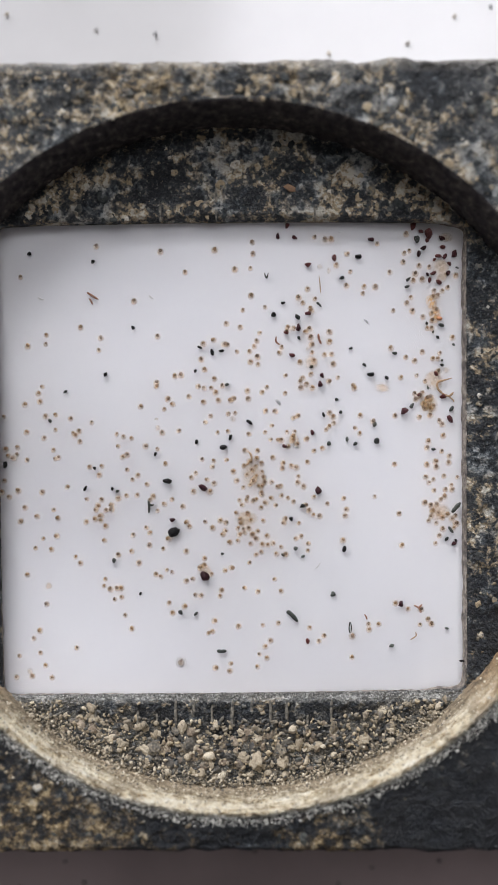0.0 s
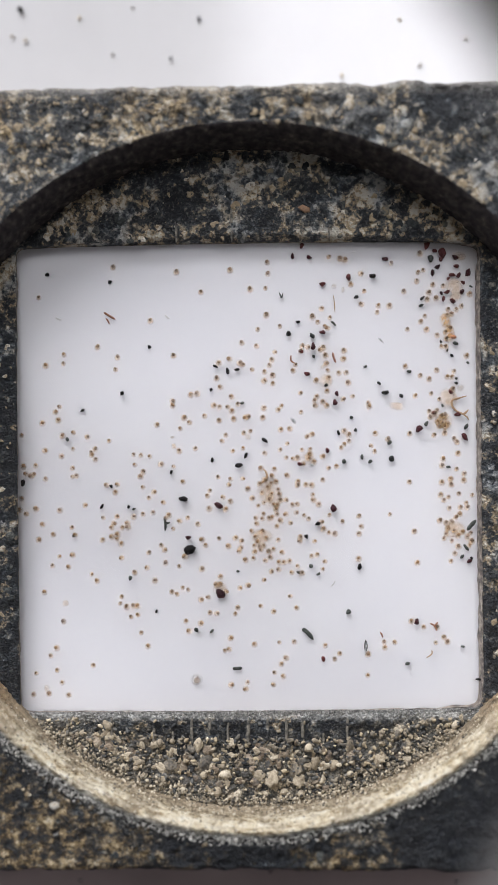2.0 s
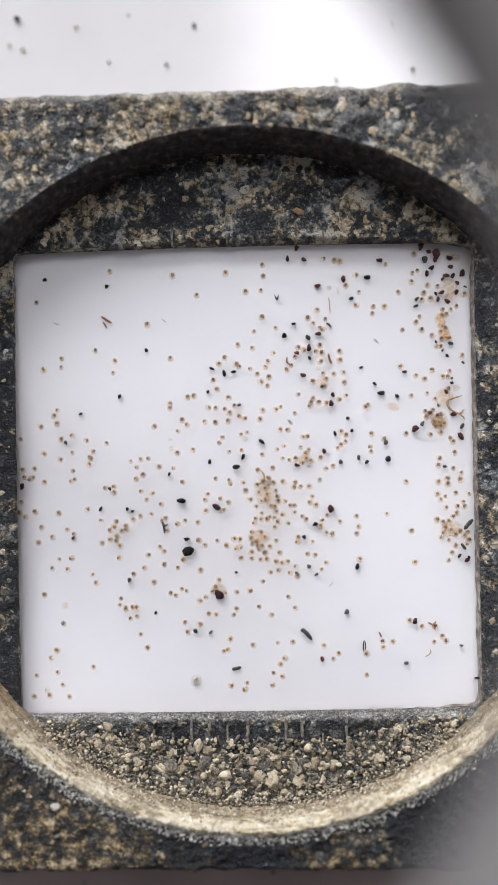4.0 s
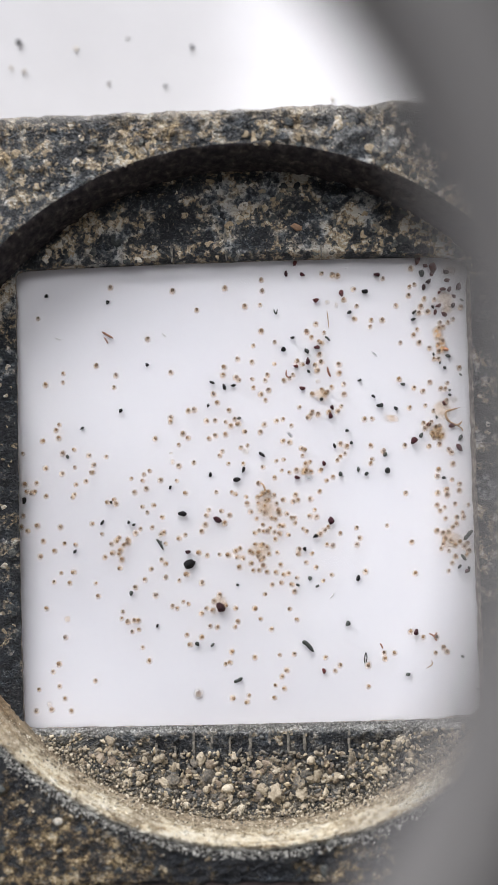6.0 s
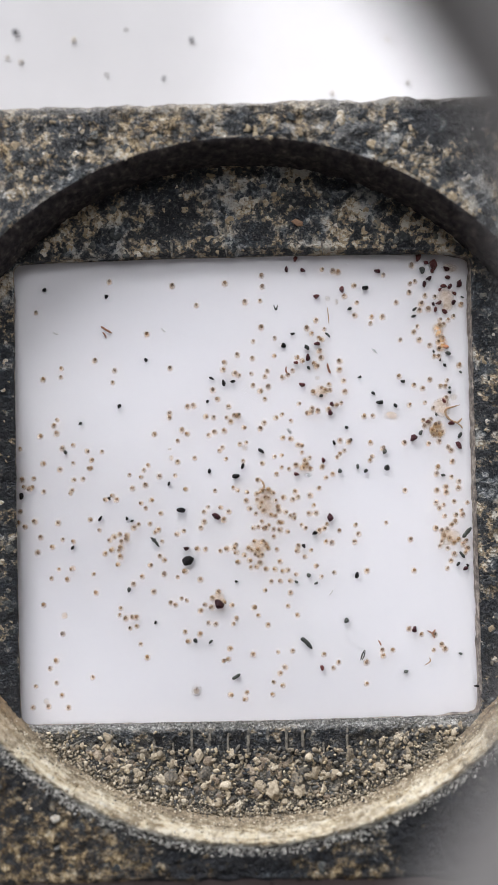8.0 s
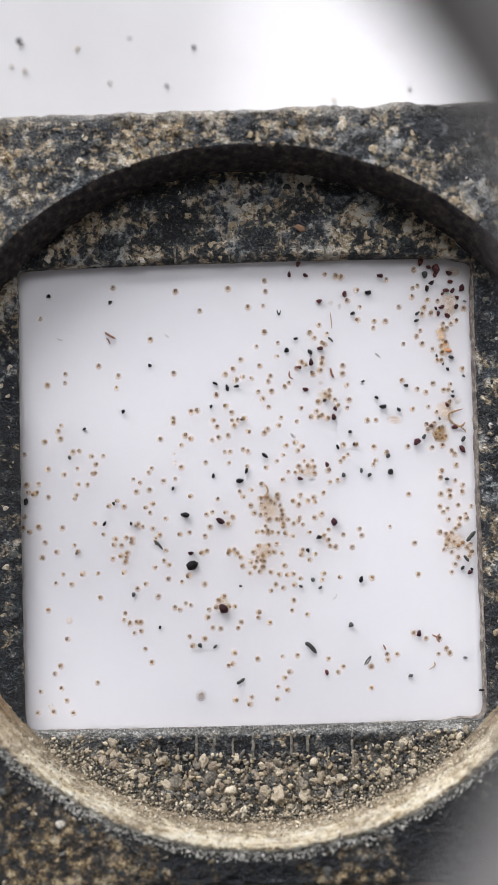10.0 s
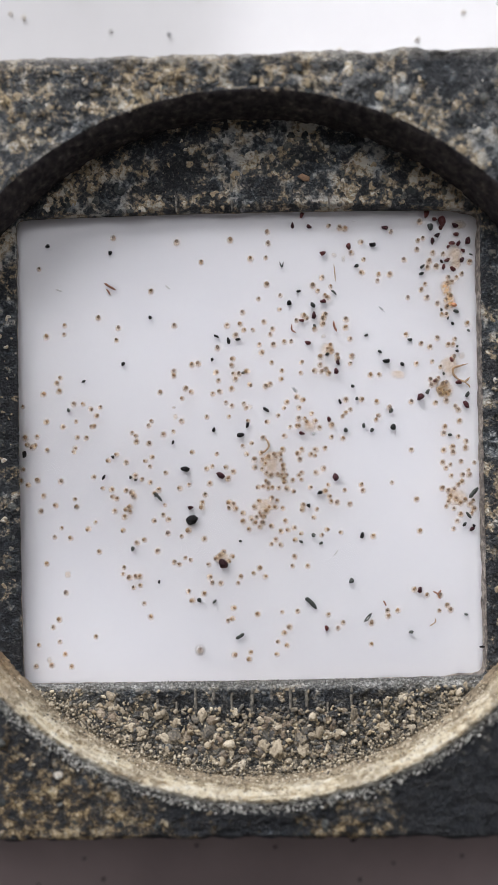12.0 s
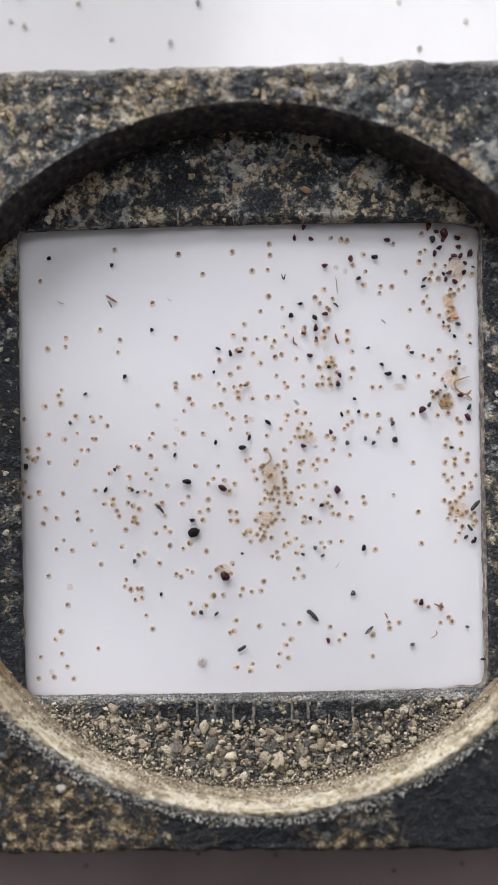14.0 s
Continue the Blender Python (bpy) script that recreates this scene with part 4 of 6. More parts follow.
# ---- specks on the white sheet round the block ----
SPECKS = [(-24.8, 48.4, 15, 1), (-18.6, 47.5, 10, 0), (-6.0, 47.4, 12, 1), (-9.0, 43.3, 11, 1), (-24.3, 45.2, 9, 0), (-25.7, 45.6, 7, 0), (-15.1, 43.7, 7, 0), (-13.0, 48.6, 6, 0), (8.9, 41.5, 10, 0), (14.8, 47.3, 9, 0), (21.7, 45.4, 10, 0), (16.9, 42.6, 10, 0), (25.4, 46.4, 9, 1), (-15.7, -45.4, 11, 0), (-5.9, -41.7, 8, 0), (-17.8, -43.2, 7, 0), (2.3, -41.8, 8, 0), (10.5, -40.9, 11, 0), (14.7, -43.3, 8, 0), (21.8, -42.5, 9, 0), (11.2, -45.1, 8, 0), (-22.6, -46.0, 8, 0)]


def sheet_specks():
    rnd = random.Random(41)
    meshes = [grain_mesh("sheet_speck", BLACK_STONE, 600 + k) for k in range(3)] + [grain_mesh("sheet_speck", TAN_GRAIN, 610 + k) for k in range(3)]
    for x, y, w, dark in SPECKS:
        ob = new("sheet_speck", meshes[rnd.randrange(3) + (0 if y < 0 or dark else 3)])
        s = w * PX * 1.2 * MM
        ground = SHEET_Z * MM if y > 0 else SHEET_Z * MM - 0.001
        ob.scale, ob.rotation_euler, ob.location = (s, s * rnd.uniform(0.7, 1.2), s * 0.8), (0, 0, rnd.uniform(0, 6)), (x * MM, y * MM, ground + s * 0.25)
        if y < 0:
            tagged(ob, "small dark brown speck on the shade-toned taupe tabletop", "speck", "specks on the table")
        else:
            tagged(ob, "small dark speck on the white sheet" if dark else "small pale brown speck on the white sheet", "speck", "specks on the sheet")


sheet_specks()


# ---- sand lying on the lit half of the shelf ----
CREAM_BALLS = [(-7.7, -23.2, 13), (-2.6, -27.4, 18), (3.3, -27.4, 13), (9.1, -25.7, 14), (8.1, -24.9, 10), (-6.6, -23.1, 11), (1.7, -27.5, 9), (5.4, -23.4, 17), (4.8, -27.5, 15), (5.9, -22.8, 10), (-9.8, -25.5, 11), (-5.6, -27.4, 14), (-1.9, -25.9, 18), (-3.8, -26.0, 14), (-1.4, -27.9, 12), (9.7, -27.3, 16)]


def sand():
    rnd = random.Random(52)
    meshes = [grain_mesh("sand_grain", TAN_GRAIN, 700 + k, 0.75, 0.75, 3, k > 2) for k in range(12)]
    c, s = math.cos(radians(TURN)), math.sin(radians(TURN))

    def spot(deep):
        while True:
            x = rnd.uniform(-21, 21)
            y = -rnd.uniform(WELL + max(0.5, deep * (1 - abs(x / 16) ** 3)), 28.9)
            if math.hypot(x, y) < RIM_BASE - 0.3:
                return c * x - s * y, s * x + c * y, SHELF_Z + unevenness(x, y)

    for k in range(280):
        x, y, z = spot(2.4)
        w = rnd.choice((0.4, 0.45, 0.55, 0.65, 0.85, 1.15)) * rnd.uniform(0.8, 1.15)
        ob = new("sand_grain", rnd.choice(meshes))
        ob.scale = (w * MM, w * MM * rnd.uniform(0.7, 1.0), w * MM * (0.8 if w < 0.8 else 0.45))
        ob.rotation_euler = (rnd.uniform(-0.4, 0.4), rnd.uniform(-0.4, 0.4), rnd.uniform(0, 6.28))
        ob.location = (x * MM, y * MM, (z + 0.03 * w) * MM)
        tagged(ob, "rounded pale tan sand grain on the granite shelf", "sand grain", "sand grains on the shelf")
    balls = [grain_mesh("cream_ball", TAN_GRAIN, 740 + k, 0.9, 0.12, 3, False) for k in range(4)]
    for x, y, w in CREAM_BALLS:
        ob = new("cream_ball", rnd.choice(balls))
        d = w * PX
        ob.scale, ob.location = (d * MM, d * MM, d * MM * 0.9), (x * MM, y * MM, (SHELF_Z + 0.22 * d + unevenness(x, y)) * MM)
        tagged(ob, "round cream mineral ball among the sand", "sand grain", "cream balls on the shelf")
    verts, faces = [], []
    small = [grain_mesh("grit", TAN_GRAIN, 720 + k, 0.6, 0.9, 2, True) for k in range(6)]
    for k in range(1760):
        if k < 1700:
            x, y, z = spot(0.6 if k % 14 == 0 else 2.3)
        else:
            x, y = rnd.gauss(-15, 7), rnd.uniform(-32.2, -24)
            if math.hypot(x, y) < RIM + 0.6:
                continue
            z = TOP_Z
        w = rnd.choice((0.16, 0.22, 0.3, 0.42, 0.55)) * rnd.uniform(0.8, 1.2)
        base = len(verts)
        turn = rnd.uniform(0, 6.28)
        ct, st = math.cos(turn), math.sin(turn)
        me = small[k % 6]
        for v in me.vertices:
            verts.append(((x + w * (ct * v.co.x - st * v.co.y)) * MM, (y + w * (st * v.co.x + ct * v.co.y)) * MM, (z + 0.05 + w * v.co.z) * MM))
        faces += [tuple(base + i for i in f.vertices) for f in me.polygons]
    me = bpy.data.meshes.new("grit")
    me.from_pydata(verts, [], faces)
    ob = part("grit", me, GRIT)
    tagged(ob, "fine tan and grey grit scattered over the granite", "grit", kind="stuff")


def powder(name, count, place, sizes, mat, label, seed, flat=0.8, facets=False):
    """Fine crumbs along an edge, joined in one mesh."""
    rnd = random.Random(seed)
    shapes = [grain_mesh(name, mat, seed + k, flat, 0.8, 1 if sizes[1] < 0.5 else 2, facets) for k in range(4)]
    verts, faces = [], []
    for k in range(count):
        x, y, z = place(rnd)
        w, turn = sizes[0] + (sizes[1] - sizes[0]) * rnd.random() ** 2, rnd.uniform(0, 6.28)
        ct, st = math.cos(turn), math.sin(turn)
        base = len(verts)
        me = shapes[k % 4]
        for v in me.vertices:
            verts.append(((x + w * (ct * v.co.x - st * v.co.y)) * MM, (y + w * (st * v.co.x + ct * v.co.y)) * MM, (z + w * v.co.z) * MM))
        faces += [tuple(base + i for i in f.vertices) for f in me.polygons]
    me = bpy.data.meshes.new(name)
    me.from_pydata(verts, [], faces)
    tagged(part(name, me, mat), label, name.replace("_", " "), kind="stuff")


def on_crust(rnd):
    a, k = radians(rnd.uniform(211, 329)), 0.9 * rnd.random() ** 1.3
    r = RIM - 0.2 - 0.75 * k + rnd.gauss(0, 0.12)
    return r * math.cos(a), r * math.sin(a), TOP_Z + 0.25 - 3.7 * k ** 1.15 + rnd.uniform(0, 0.12)


def on_foot(rnd):
    while True:
        a, out = radians(rnd.uniform(222, 318)), abs(rnd.gauss(0, 0.7))
        r = RIM - 0.40 - out
        x, y = r * math.cos(a), r * math.sin(a)
        if y < -(WELL + 0.7 + 0.02 * abs(x)):
            break
    k = min(1.0, (RIM - 0.15 - r) / 0.65)
    return x, y, max(TOP_Z + 0.2 - 3.7 * k ** 1.15, SHELF_Z + unevenness(x, y)) + rnd.uniform(0, 0.1)


def on_fringe(rnd):
    a = radians(rnd.uniform(203, 338))
    r = RIM + 0.35 + rnd.gauss(0.05, 0.30)
    x, y = r * math.cos(a), r * math.sin(a)
    return x, y, TOP_Z + 0.3 * unevenness(x, y) + 0.07


def on_lip(rnd):
    x, y = rnd.uniform(-20, 20), -(WELL + 0.12 + abs(rnd.gauss(0, 0.40)))
    y += 0.22 + 0.006 * x
    c, s = math.cos(radians(TURN)), math.sin(radians(TURN))
    return c * x - s * y, s * x + c * y, SHELF_Z - 0.12


def crystal_spot(rnd):
    """Where pale crystals stand in clouds: on the top round the rim, and on the shelf."""
    while True:
        x, y = rnd.uniform(-25, 25), rnd.uniform(-OUT_S + 0.6, OUT_N - 1.3)
        r = math.hypot(x, y)
        top = r > RIM + 0.8
        shelf = r < RIM_BASE - 0.3 and max(abs(x), abs(y)) > WELL + 0.7
        if not (top or shelf) or (shelf and y < -WELL):
            continue
        if top and y < -14 and (x > 6 or rnd.random() < 0.75):
            continue
        if math.hypot(x - 26.5, y + 30) < 8 or math.hypot(x - 17.5, y - 32.5) < 3.2:
            continue
        if noise.noise(Vector((x * 0.33, y * 0.33, 4.0))) + 0.5 * noise.noise(Vector((x, y, 9.0))) > rnd.uniform(-0.35, 0.35):
            c, s = math.cos(radians(TURN)), math.sin(radians(TURN))
            return c * x - s * y, s * x + c * y, (TOP_Z if top else SHELF_Z) + unevenness(x, y) - 0.03


def on_shelf(rnd):
    """On the sanded shelf south of the well, in drifts."""
    while True:
        x, y = rnd.uniform(-19, 19), rnd.uniform(-27, -WELL - 2.4)
        if math.hypot(x, y) < RIM_BASE - 0.5 and noise.noise(Vector((x * 0.4, y * 0.4, 2.0))) > rnd.uniform(-0.5, 0.3):
            return x, y, SHELF_Z + unevenness(x, y) + 0.02


sand()
powder("shelf_scale", 260, on_shelf, (0.3, 1.4), SHELF_SCALE, "flat tan and pinkish scale grown over the granite shelf", 860, 0.10, True)
powder("granite_crystals", 1100, crystal_spot, (0.25, 1.3), CRYSTAL, "tan, cream and grey crystals set in the granite", 840, 0.12, True)
powder("foot_grit", 2800, on_foot, (0.08, 0.36), FOOT_GRIT, "tan and grey grit washed against the crust", 850)
powder("crust_crumbs", 2600, on_crust, (0.05, 0.24), CREAM_CRUMB, "cream powdery crumbs on the mineral crust", 810)
powder("rim_chips", 3800, on_fringe, (0.09, 0.28), GREY_CHIP, "pale grey chips along the rim of the recess", 820)
powder("lip_chips", 2400, on_lip, (0.07, 0.20), LIP_CHIP, "pale grey chips along the well's worn lip", 830)


# ---- living specks: small brown round swimmers; pale jelly hulls double as shadow halos ----
STILL_A = [
    (-19.2, 16.2), (-12.5, 19.0), (-6.8, 18.6), (-9.1, 14.2), (-16.9, 11.1), (-18.5, 10.1), (-16.9, 10.3), (-13.8, 11.8), (-12.0, 10.9), (-12.2, 9.8), (-7.0, 11.1),
    (-7.0, 7.0), (-2.0, 18.8), (1.3, 19.5), (1.4, 18.5), (-4.6, 16.8), (-0.2, 17.1), (1.2, 17.2), (1.3, 14.8), (0.6, 13.5), (2.5, 13.8), (-0.9, 12.3),
    (1.8, 10.8), (1.6, 10.3), (1.9, 9.4), (-3.1, 9.1), (-5.4, 7.6), (-4.9, 7.7), (-1.2, 6.8), (11.3, 15.7), (12.3, 15.7), (11.2, 15.1), (12.4, 19.5),
    (13.5, 17.0), (14.7, 17.9), (14.8, 18.7), (15.2, 18.9), (14.9, 20.4), (16.1, 17.6), (17.0, 17.5), (15.8, 16.9), (16.4, 16.4), (15.6, 16.3), (15.4, 14.8),
]
STILL_B = [
    (15.1, 14.3), (13.9, 13.6), (15.6, 13.6), (16.5, 13.1), (17.5, 15.4), (17.4, 14.9), (17.8, 15.0), (18.2, 15.4), (18.7, 15.7), (17.3, 13.4), (17.7, 13.7),
    (17.4, 12.8), (16.9, 12.1), (17.3, 12.1), (13.7, 10.3), (15.1, 9.5), (15.9, 9.2), (16.5, 10.0), (18.1, 9.9), (17.5, 9.4), (17.9, 9.4), (16.1, 7.9),
    (14.7, 7.7), (16.8, 7.4), (19.2, 11.3), (18.0, 8.3), (19.4, 16.8), (10.6, 6.7), (8.4, 4.5), (11.1, 4.3), (12.3, 3.8), (11.1, 2.7), (8.8, 3.6),
    (8.4, 3.3), (8.1, 3.0), (14.2, 4.3), (16.4, 4.2), (14.2, 0.0), (12.5, -2.9), (14.7, -4.4), (8.3, -3.6), (9.8, -3.1), (7.6, -4.7), (7.1, -4.6),
]
STILL_C = [
    (15.9, 6.3), (16.4, 6.1), (16.6, 6.4), (17.0, 5.9), (17.3, 6.0), (16.0, 5.8), (16.7, 5.4), (17.1, 5.3), (17.3, 5.0), (16.8, 5.0), (17.6, 5.2),
    (17.3, 4.4), (18.1, 3.9), (18.4, 3.6), (18.5, 2.6), (17.2, 2.1), (17.1, 1.5), (18.4, 1.2), (19.1, 0.8), (17.9, 0.3), (17.1, 0.0), (17.9, -0.2),
    (19.0, 0.2), (17.0, -1.1), (17.7, -1.3), (17.3, -1.6), (18.6, -1.0), (19.8, -1.1), (19.3, -1.8), (18.8, -2.2), (19.4, -2.2), (17.8, -2.3), (18.7, -2.8),
    (17.0, -3.4), (17.5, -3.6), (18.0, -3.5), (18.4, -3.1), (17.7, -4.1), (18.2, -4.3), (19.0, -4.4), (17.5, -4.6), (17.3, -5.0), (18.0, -5.2), (18.6, -4.7),
]
STILL_D = [
    (19.4, -4.8), (19.7, -4.5), (19.8, -5.2), (18.6, -5.7), (19.6, -5.6), (18.3, -6.3), (18.0, -7.0), (15.0, -7.2), (6.9, -14.7), (8.2, -15.4), (7.7, -15.9),
    (10.7, -15.4), (10.7, -17.3), (12.1, -14.3), (13.0, -14.3), (12.2, -14.8), (14.5, -12.4), (15.6, -12.9), (16.8, -12.9), (17.4, -13.8), (17.7, -14.2), (16.7, -14.3),
    (-17.7, -7.9), (-16.3, -8.0), (-13.7, -9.2), (-18.4, -10.3), (-16.7, -12.9), (-17.3, -15.3), (-17.8, -16.0), (-19.1, -17.6), (-17.2, -17.3), (-16.7, -18.4), (-19.3, -19.5),
    (-17.9, -19.4), (-16.1, -19.5), (-13.9, -16.8), (-9.6, -13.8), (-9.0, -15.0), (-11.4, -10.6), (-11.5, -11.2), (-11.0, -11.5), (-10.4, -11.4), (-10.0, -11.4), (-10.0, -12.2),
]
STILL_E = [
    (-10.6, -12.4), (-10.3, -8.4), (-8.4, -9.1), (-7.5, -7.5), (-6.3, -7.8), (-6.9, -10.1), (-6.5, -10.3), (-5.9, -9.7), (-5.5, -9.9), (-4.2, -8.0),
]


def swimmer_meshes():
    bodies = [grain_mesh("body", CELL_BODY, 300 + k, 0.75, 0.45, 2, False) for k in range(9)]
    hulls = [grain_mesh("hull", HALO_JELLY, 400 + k, 0.5, 0.25, 2, False) for k in range(4)]
    return bodies, hulls


BODIES, HULLS = swimmer_meshes()
SWIMMERS = []


SWIM_RANDOM = random.Random(77)


def swim(*places):
    """One creature; its places in mm at 1.5, 7, 11 and 14 seconds."""
    rnd = SWIM_RANDOM
    w = rnd.uniform(0.24, 0.35) * MM
    thing = tagged(new("water_mite"), "tiny round brown water creature with pale hull and painted shadow halo", "creature", "brown creatures in the well")
    b_ = new("body", rnd.choice(BODIES))
    b_.parent, b_.scale = thing, (w * rnd.uniform(0.85, 1.05), w * rnd.uniform(0.8, 1.15), w)
    h = new("hull", rnd.choice(HULLS))
    # hull sits a little south and low, as the body's shadow halo would
    h.parent, h.scale, h.location = thing, (w * 2.3, w * 2.4, w * 0.7), (rnd.uniform(-0.05, 0.05) * MM, -0.10 * MM, -0.12 * MM)
    h.visible_shadow = False
    thing.location = (places[1][0] * MM, places[1][1] * MM, 0.34 * MM)
    SWIMMERS.append((thing, places))


def still_swarm():
    """The creatures along the edges, too many to count, in one mesh of bodies and one of hulls."""
    swarm = tagged(new("creature_swarm"), "swarm of tiny brown creatures resting in the water", "creatures", kind="stuff")
    verts, faces = [], []
    rnd = random.Random(79)
    for x, y in STILL_A + STILL_B + STILL_C + STILL_D + STILL_E:
        w = rnd.uniform(0.24, 0.35)
        me = rnd.choice(BODIES)
        turn = rnd.uniform(0, 6.28)
        c, s = math.cos(turn), math.sin(turn)
        base = len(verts)
        for v in me.vertices:
            verts.append(((x + w * (c * v.co.x - s * v.co.y)) * MM, (y + w * (s * v.co.x + c * v.co.y)) * MM, (0.34 + w * 0.7 * v.co.z) * MM))
        faces += [tuple(base + k for k in f.vertices) for f in me.polygons]
        h = new("hull", rnd.choice(HULLS))
        h.parent, h.scale, h.location = swarm, (w * 2.3 * MM, w * 2.4 * MM, w * 0.7 * MM), ((x + rnd.uniform(-0.05, 0.05)) * MM, (y - 0.10) * MM, 0.21 * MM)
        h.visible_shadow = False
    me = bpy.data.meshes.new("bodies")
    me.from_pydata(verts, [], faces)
    ob = part("bodies", me, SWARM_BODY, swarm)
    ob["kind"] = "stuff"


swim((6.3, 15.4), (6.3, 15.4), (6.3, 15.4), (6.3, 15.4))
swim((5.4, 14.7), (5.4, 14.7), (5.4, 14.7), (5.4, 14.7))
swim((7, 14.6), (7, 14.6), (7, 14.6), (7, 14.6))
swim((5.9, 14.2), (5.9, 14.2), (5.9, 14.2), (5.9, 14.2))
swim((6.5, 13.8), (6.5, 13.8), (6.5, 13.8), (6.5, 13.8))
swim((6.7, 13.6), (6.7, 13.6), (6.7, 13.6), (6.7, 13.6))
swim((6.42, 11.9), (6.6, 12.7), (6.55, 12.19), (6.66, 11.93))
swim((4.6, 12.04), (4.6, 12), (4.68, 12), (4.54, 11.98))
swim((6.58, 11.2), (6.7, 12), (6.35, 11.79), (6.25, 11.68))
swim((5.16, 11.89), (5.1, 11.6), (5.03, 11.69), (4.54, 11.48))
swim((6.07, 11.65), (6.1, 11.6), (5.53, 10.78), (5.53, 10.78))
swim((6.79, 10.44), (6.4, 11.2), (6.39, 11.23), (6.31, 11.07))
swim((3.72, 9.76), (3.2, 10.3), (3, 9.68), (2.43, 9.61))
swim((4.01, 10.32), (3.8, 10.5), (3.45, 9.93), (3.79, 9.21))
swim((4.4, 11.63), (4.1, 10.7), (4.12, 11.6), (2.83, 11.32))
swim((5.79, 8.97), (5.9, 9), (6.12, 8.29), (5.81, 8.45))
swim((6.79, 9.89), (6.7, 9.3), (6.78, 9.05), (6.46, 8.91))
swim((6.76, 7.97), (7.1, 9.1), (7.14, 8.84), (6.97, 8.91))
swim((6.95, 9.23), (7.4, 9.2), (7.69, 8.48), (7.27, 8.61))
swim((7.8, 9.65), (7.5, 9.6), (7.04, 9.4), (6.91, 9.31))
swim((4.49, 7.8), (4.8, 7.8), (4.55, 7.84), (4.4, 7.64))
swim((5.91, 7.56), (5.9, 7.4), (6.07, 7.58), (6.11, 7.6))
swim((6.42, 7.06), (6.4, 7.2), (6.52, 7.17), (6.72, 7.4))
swim((5.71, 7.21), (5.8, 7.1), (6.26, 7.02), (6.12, 6.94))
swim((6.82, 6.71), (7.5, 7.4), (6.92, 6.82), (6.87, 6.94))
swim((5.72, 6.7), (5.4, 6.9), (5.46, 7.03), (5.66, 6.89))
swim((6.9, 20), (6.9, 20), (6.9, 20), (6.9, 20))
swim((7.8, 19.9), (7.8, 19.9), (7.8, 19.9), (7.8, 19.9))
swim((8.3, 19.8), (8.3, 19.8), (8.3, 19.8), (8.3, 19.8))
swim((9.8, 18.5), (9.8, 18.5), (9.8, 18.5), (9.8, 18.5))
swim((8.8, 17.6), (8.8, 17.6), (8.8, 17.6), (8.8, 17.6))
swim((9.7, 15.8), (9.7, 15.8), (9.7, 15.8), (9.7, 15.8))
swim((10, 17), (10, 17), (10, 17), (10, 17))
swim((8.23, 11.67), (8.3, 11.7), (8.37, 11.67), (8.32, 11.68))
swim((8.29, 10.91), (8.4, 10.9), (8.36, 10.96), (8.32, 10.87))
swim((8.51, 9.7), (8.8, 9.9), (8.8, 9.9), (8.8, 9.9))
swim((8.62, 8.8), (8.8, 9), (8.95, 8.43), (8.83, 8.36))
swim((9.18, 7.54), (8.5, 7.9), (8.84, 7.77), (8.68, 7.55))
swim((8.33, 7.28), (8.2, 7.5), (7.84, 8.13), (7.42, 8))
swim((-17.3, 6.4), (-17.3, 6.4), (-17.3, 6.4), (-17.3, 6.4))
swim((-17.5, 5.9), (-17.5, 5.9), (-17.5, 5.9), (-17.5, 5.9))
swim((-17.3, 5.2), (-17.3, 5.2), (-17.3, 5.2), (-17.3, 5.2))
swim((-18.7, 4.9), (-18.7, 4.9), (-18.7, 4.9), (-18.7, 4.9))
swim((-16.9, 3.8), (-16.9, 3.8), (-15.99, 4.05), (-15.99, 4.05))
swim((-16.03, 4.07), (-15.9, 4.1), (-15.48, 4.05), (-14.66, 3.98))
swim((-20.6, 3.8), (-20.6, 3.8), (-20.6, 3.8), (-20.6, 3.8))
swim((-14.61, 3.68), (-14.4, 3.5), (-14.4, 3.5), (-14.4, 3.5))
swim((-12.72, 3.39), (-13, 3.5), (-13.5, 3.68), (-13.69, 3.98))
swim((-18.4, 2.4), (-18.4, 2.4), (-18.4, 2.4), (-18.4, 2.4))
swim((-15.97, 2.65), (-15.8, 2.5), (-15.78, 2.48), (-15.83, 2.51))
swim((-13.89, 2.62), (-14, 2.7), (-14, 2.87), (-13.13, 3.17))
swim((-14.34, 2.36), (-14.4, 2), (-14.46, 2.01), (-14.5, 2.05))
swim((-14.19, 2.11), (-14.1, 2), (-14.11, 2.01), (-14.15, 2))
swim((-16.9, 1.9), (-16.9, 1.9), (-16.9, 1.9), (-16.9, 1.9))
swim((-20.4, 1), (-20.4, 1), (-20.4, 1), (-20.4, 1))
swim((-19.3, 1.1), (-19.3, 1.1), (-19.3, 1.1), (-19.3, 1.1))
swim((-15.95, 0.87), (-15.6, 0.9), (-15.63, 1.01), (-15.42, 0.99))
swim((-13.83, 1.71), (-14.8, 1.1), (-14.82, 1), (-14.82, 1))
swim((-20.3, 0.3), (-20.3, 0.3), (-20.3, 0.3), (-20.3, 0.3))
swim((-19.8, 0.1), (-19.8, 0.1), (-19.8, 0.1), (-19.8, 0.1))
swim((-19.4, 0.3), (-19.4, 0.3), (-19.4, 0.3), (-19.4, 0.3))
swim((-18.4, -0.1), (-18.4, -0.1), (-18.4, -0.1), (-18.4, -0.1))
swim((-15.59, 0.22), (-15.8, 0), (-15.78, 0.05), (-15.82, -0.03))
swim((-16.05, 0.11), (-16.1, -0.3), (-16.1, -0.3), (-16.1, -0.3))
swim((-20.5, -1.9), (-20.5, -1.9), (-20.5, -1.9), (-20.5, -1.9))
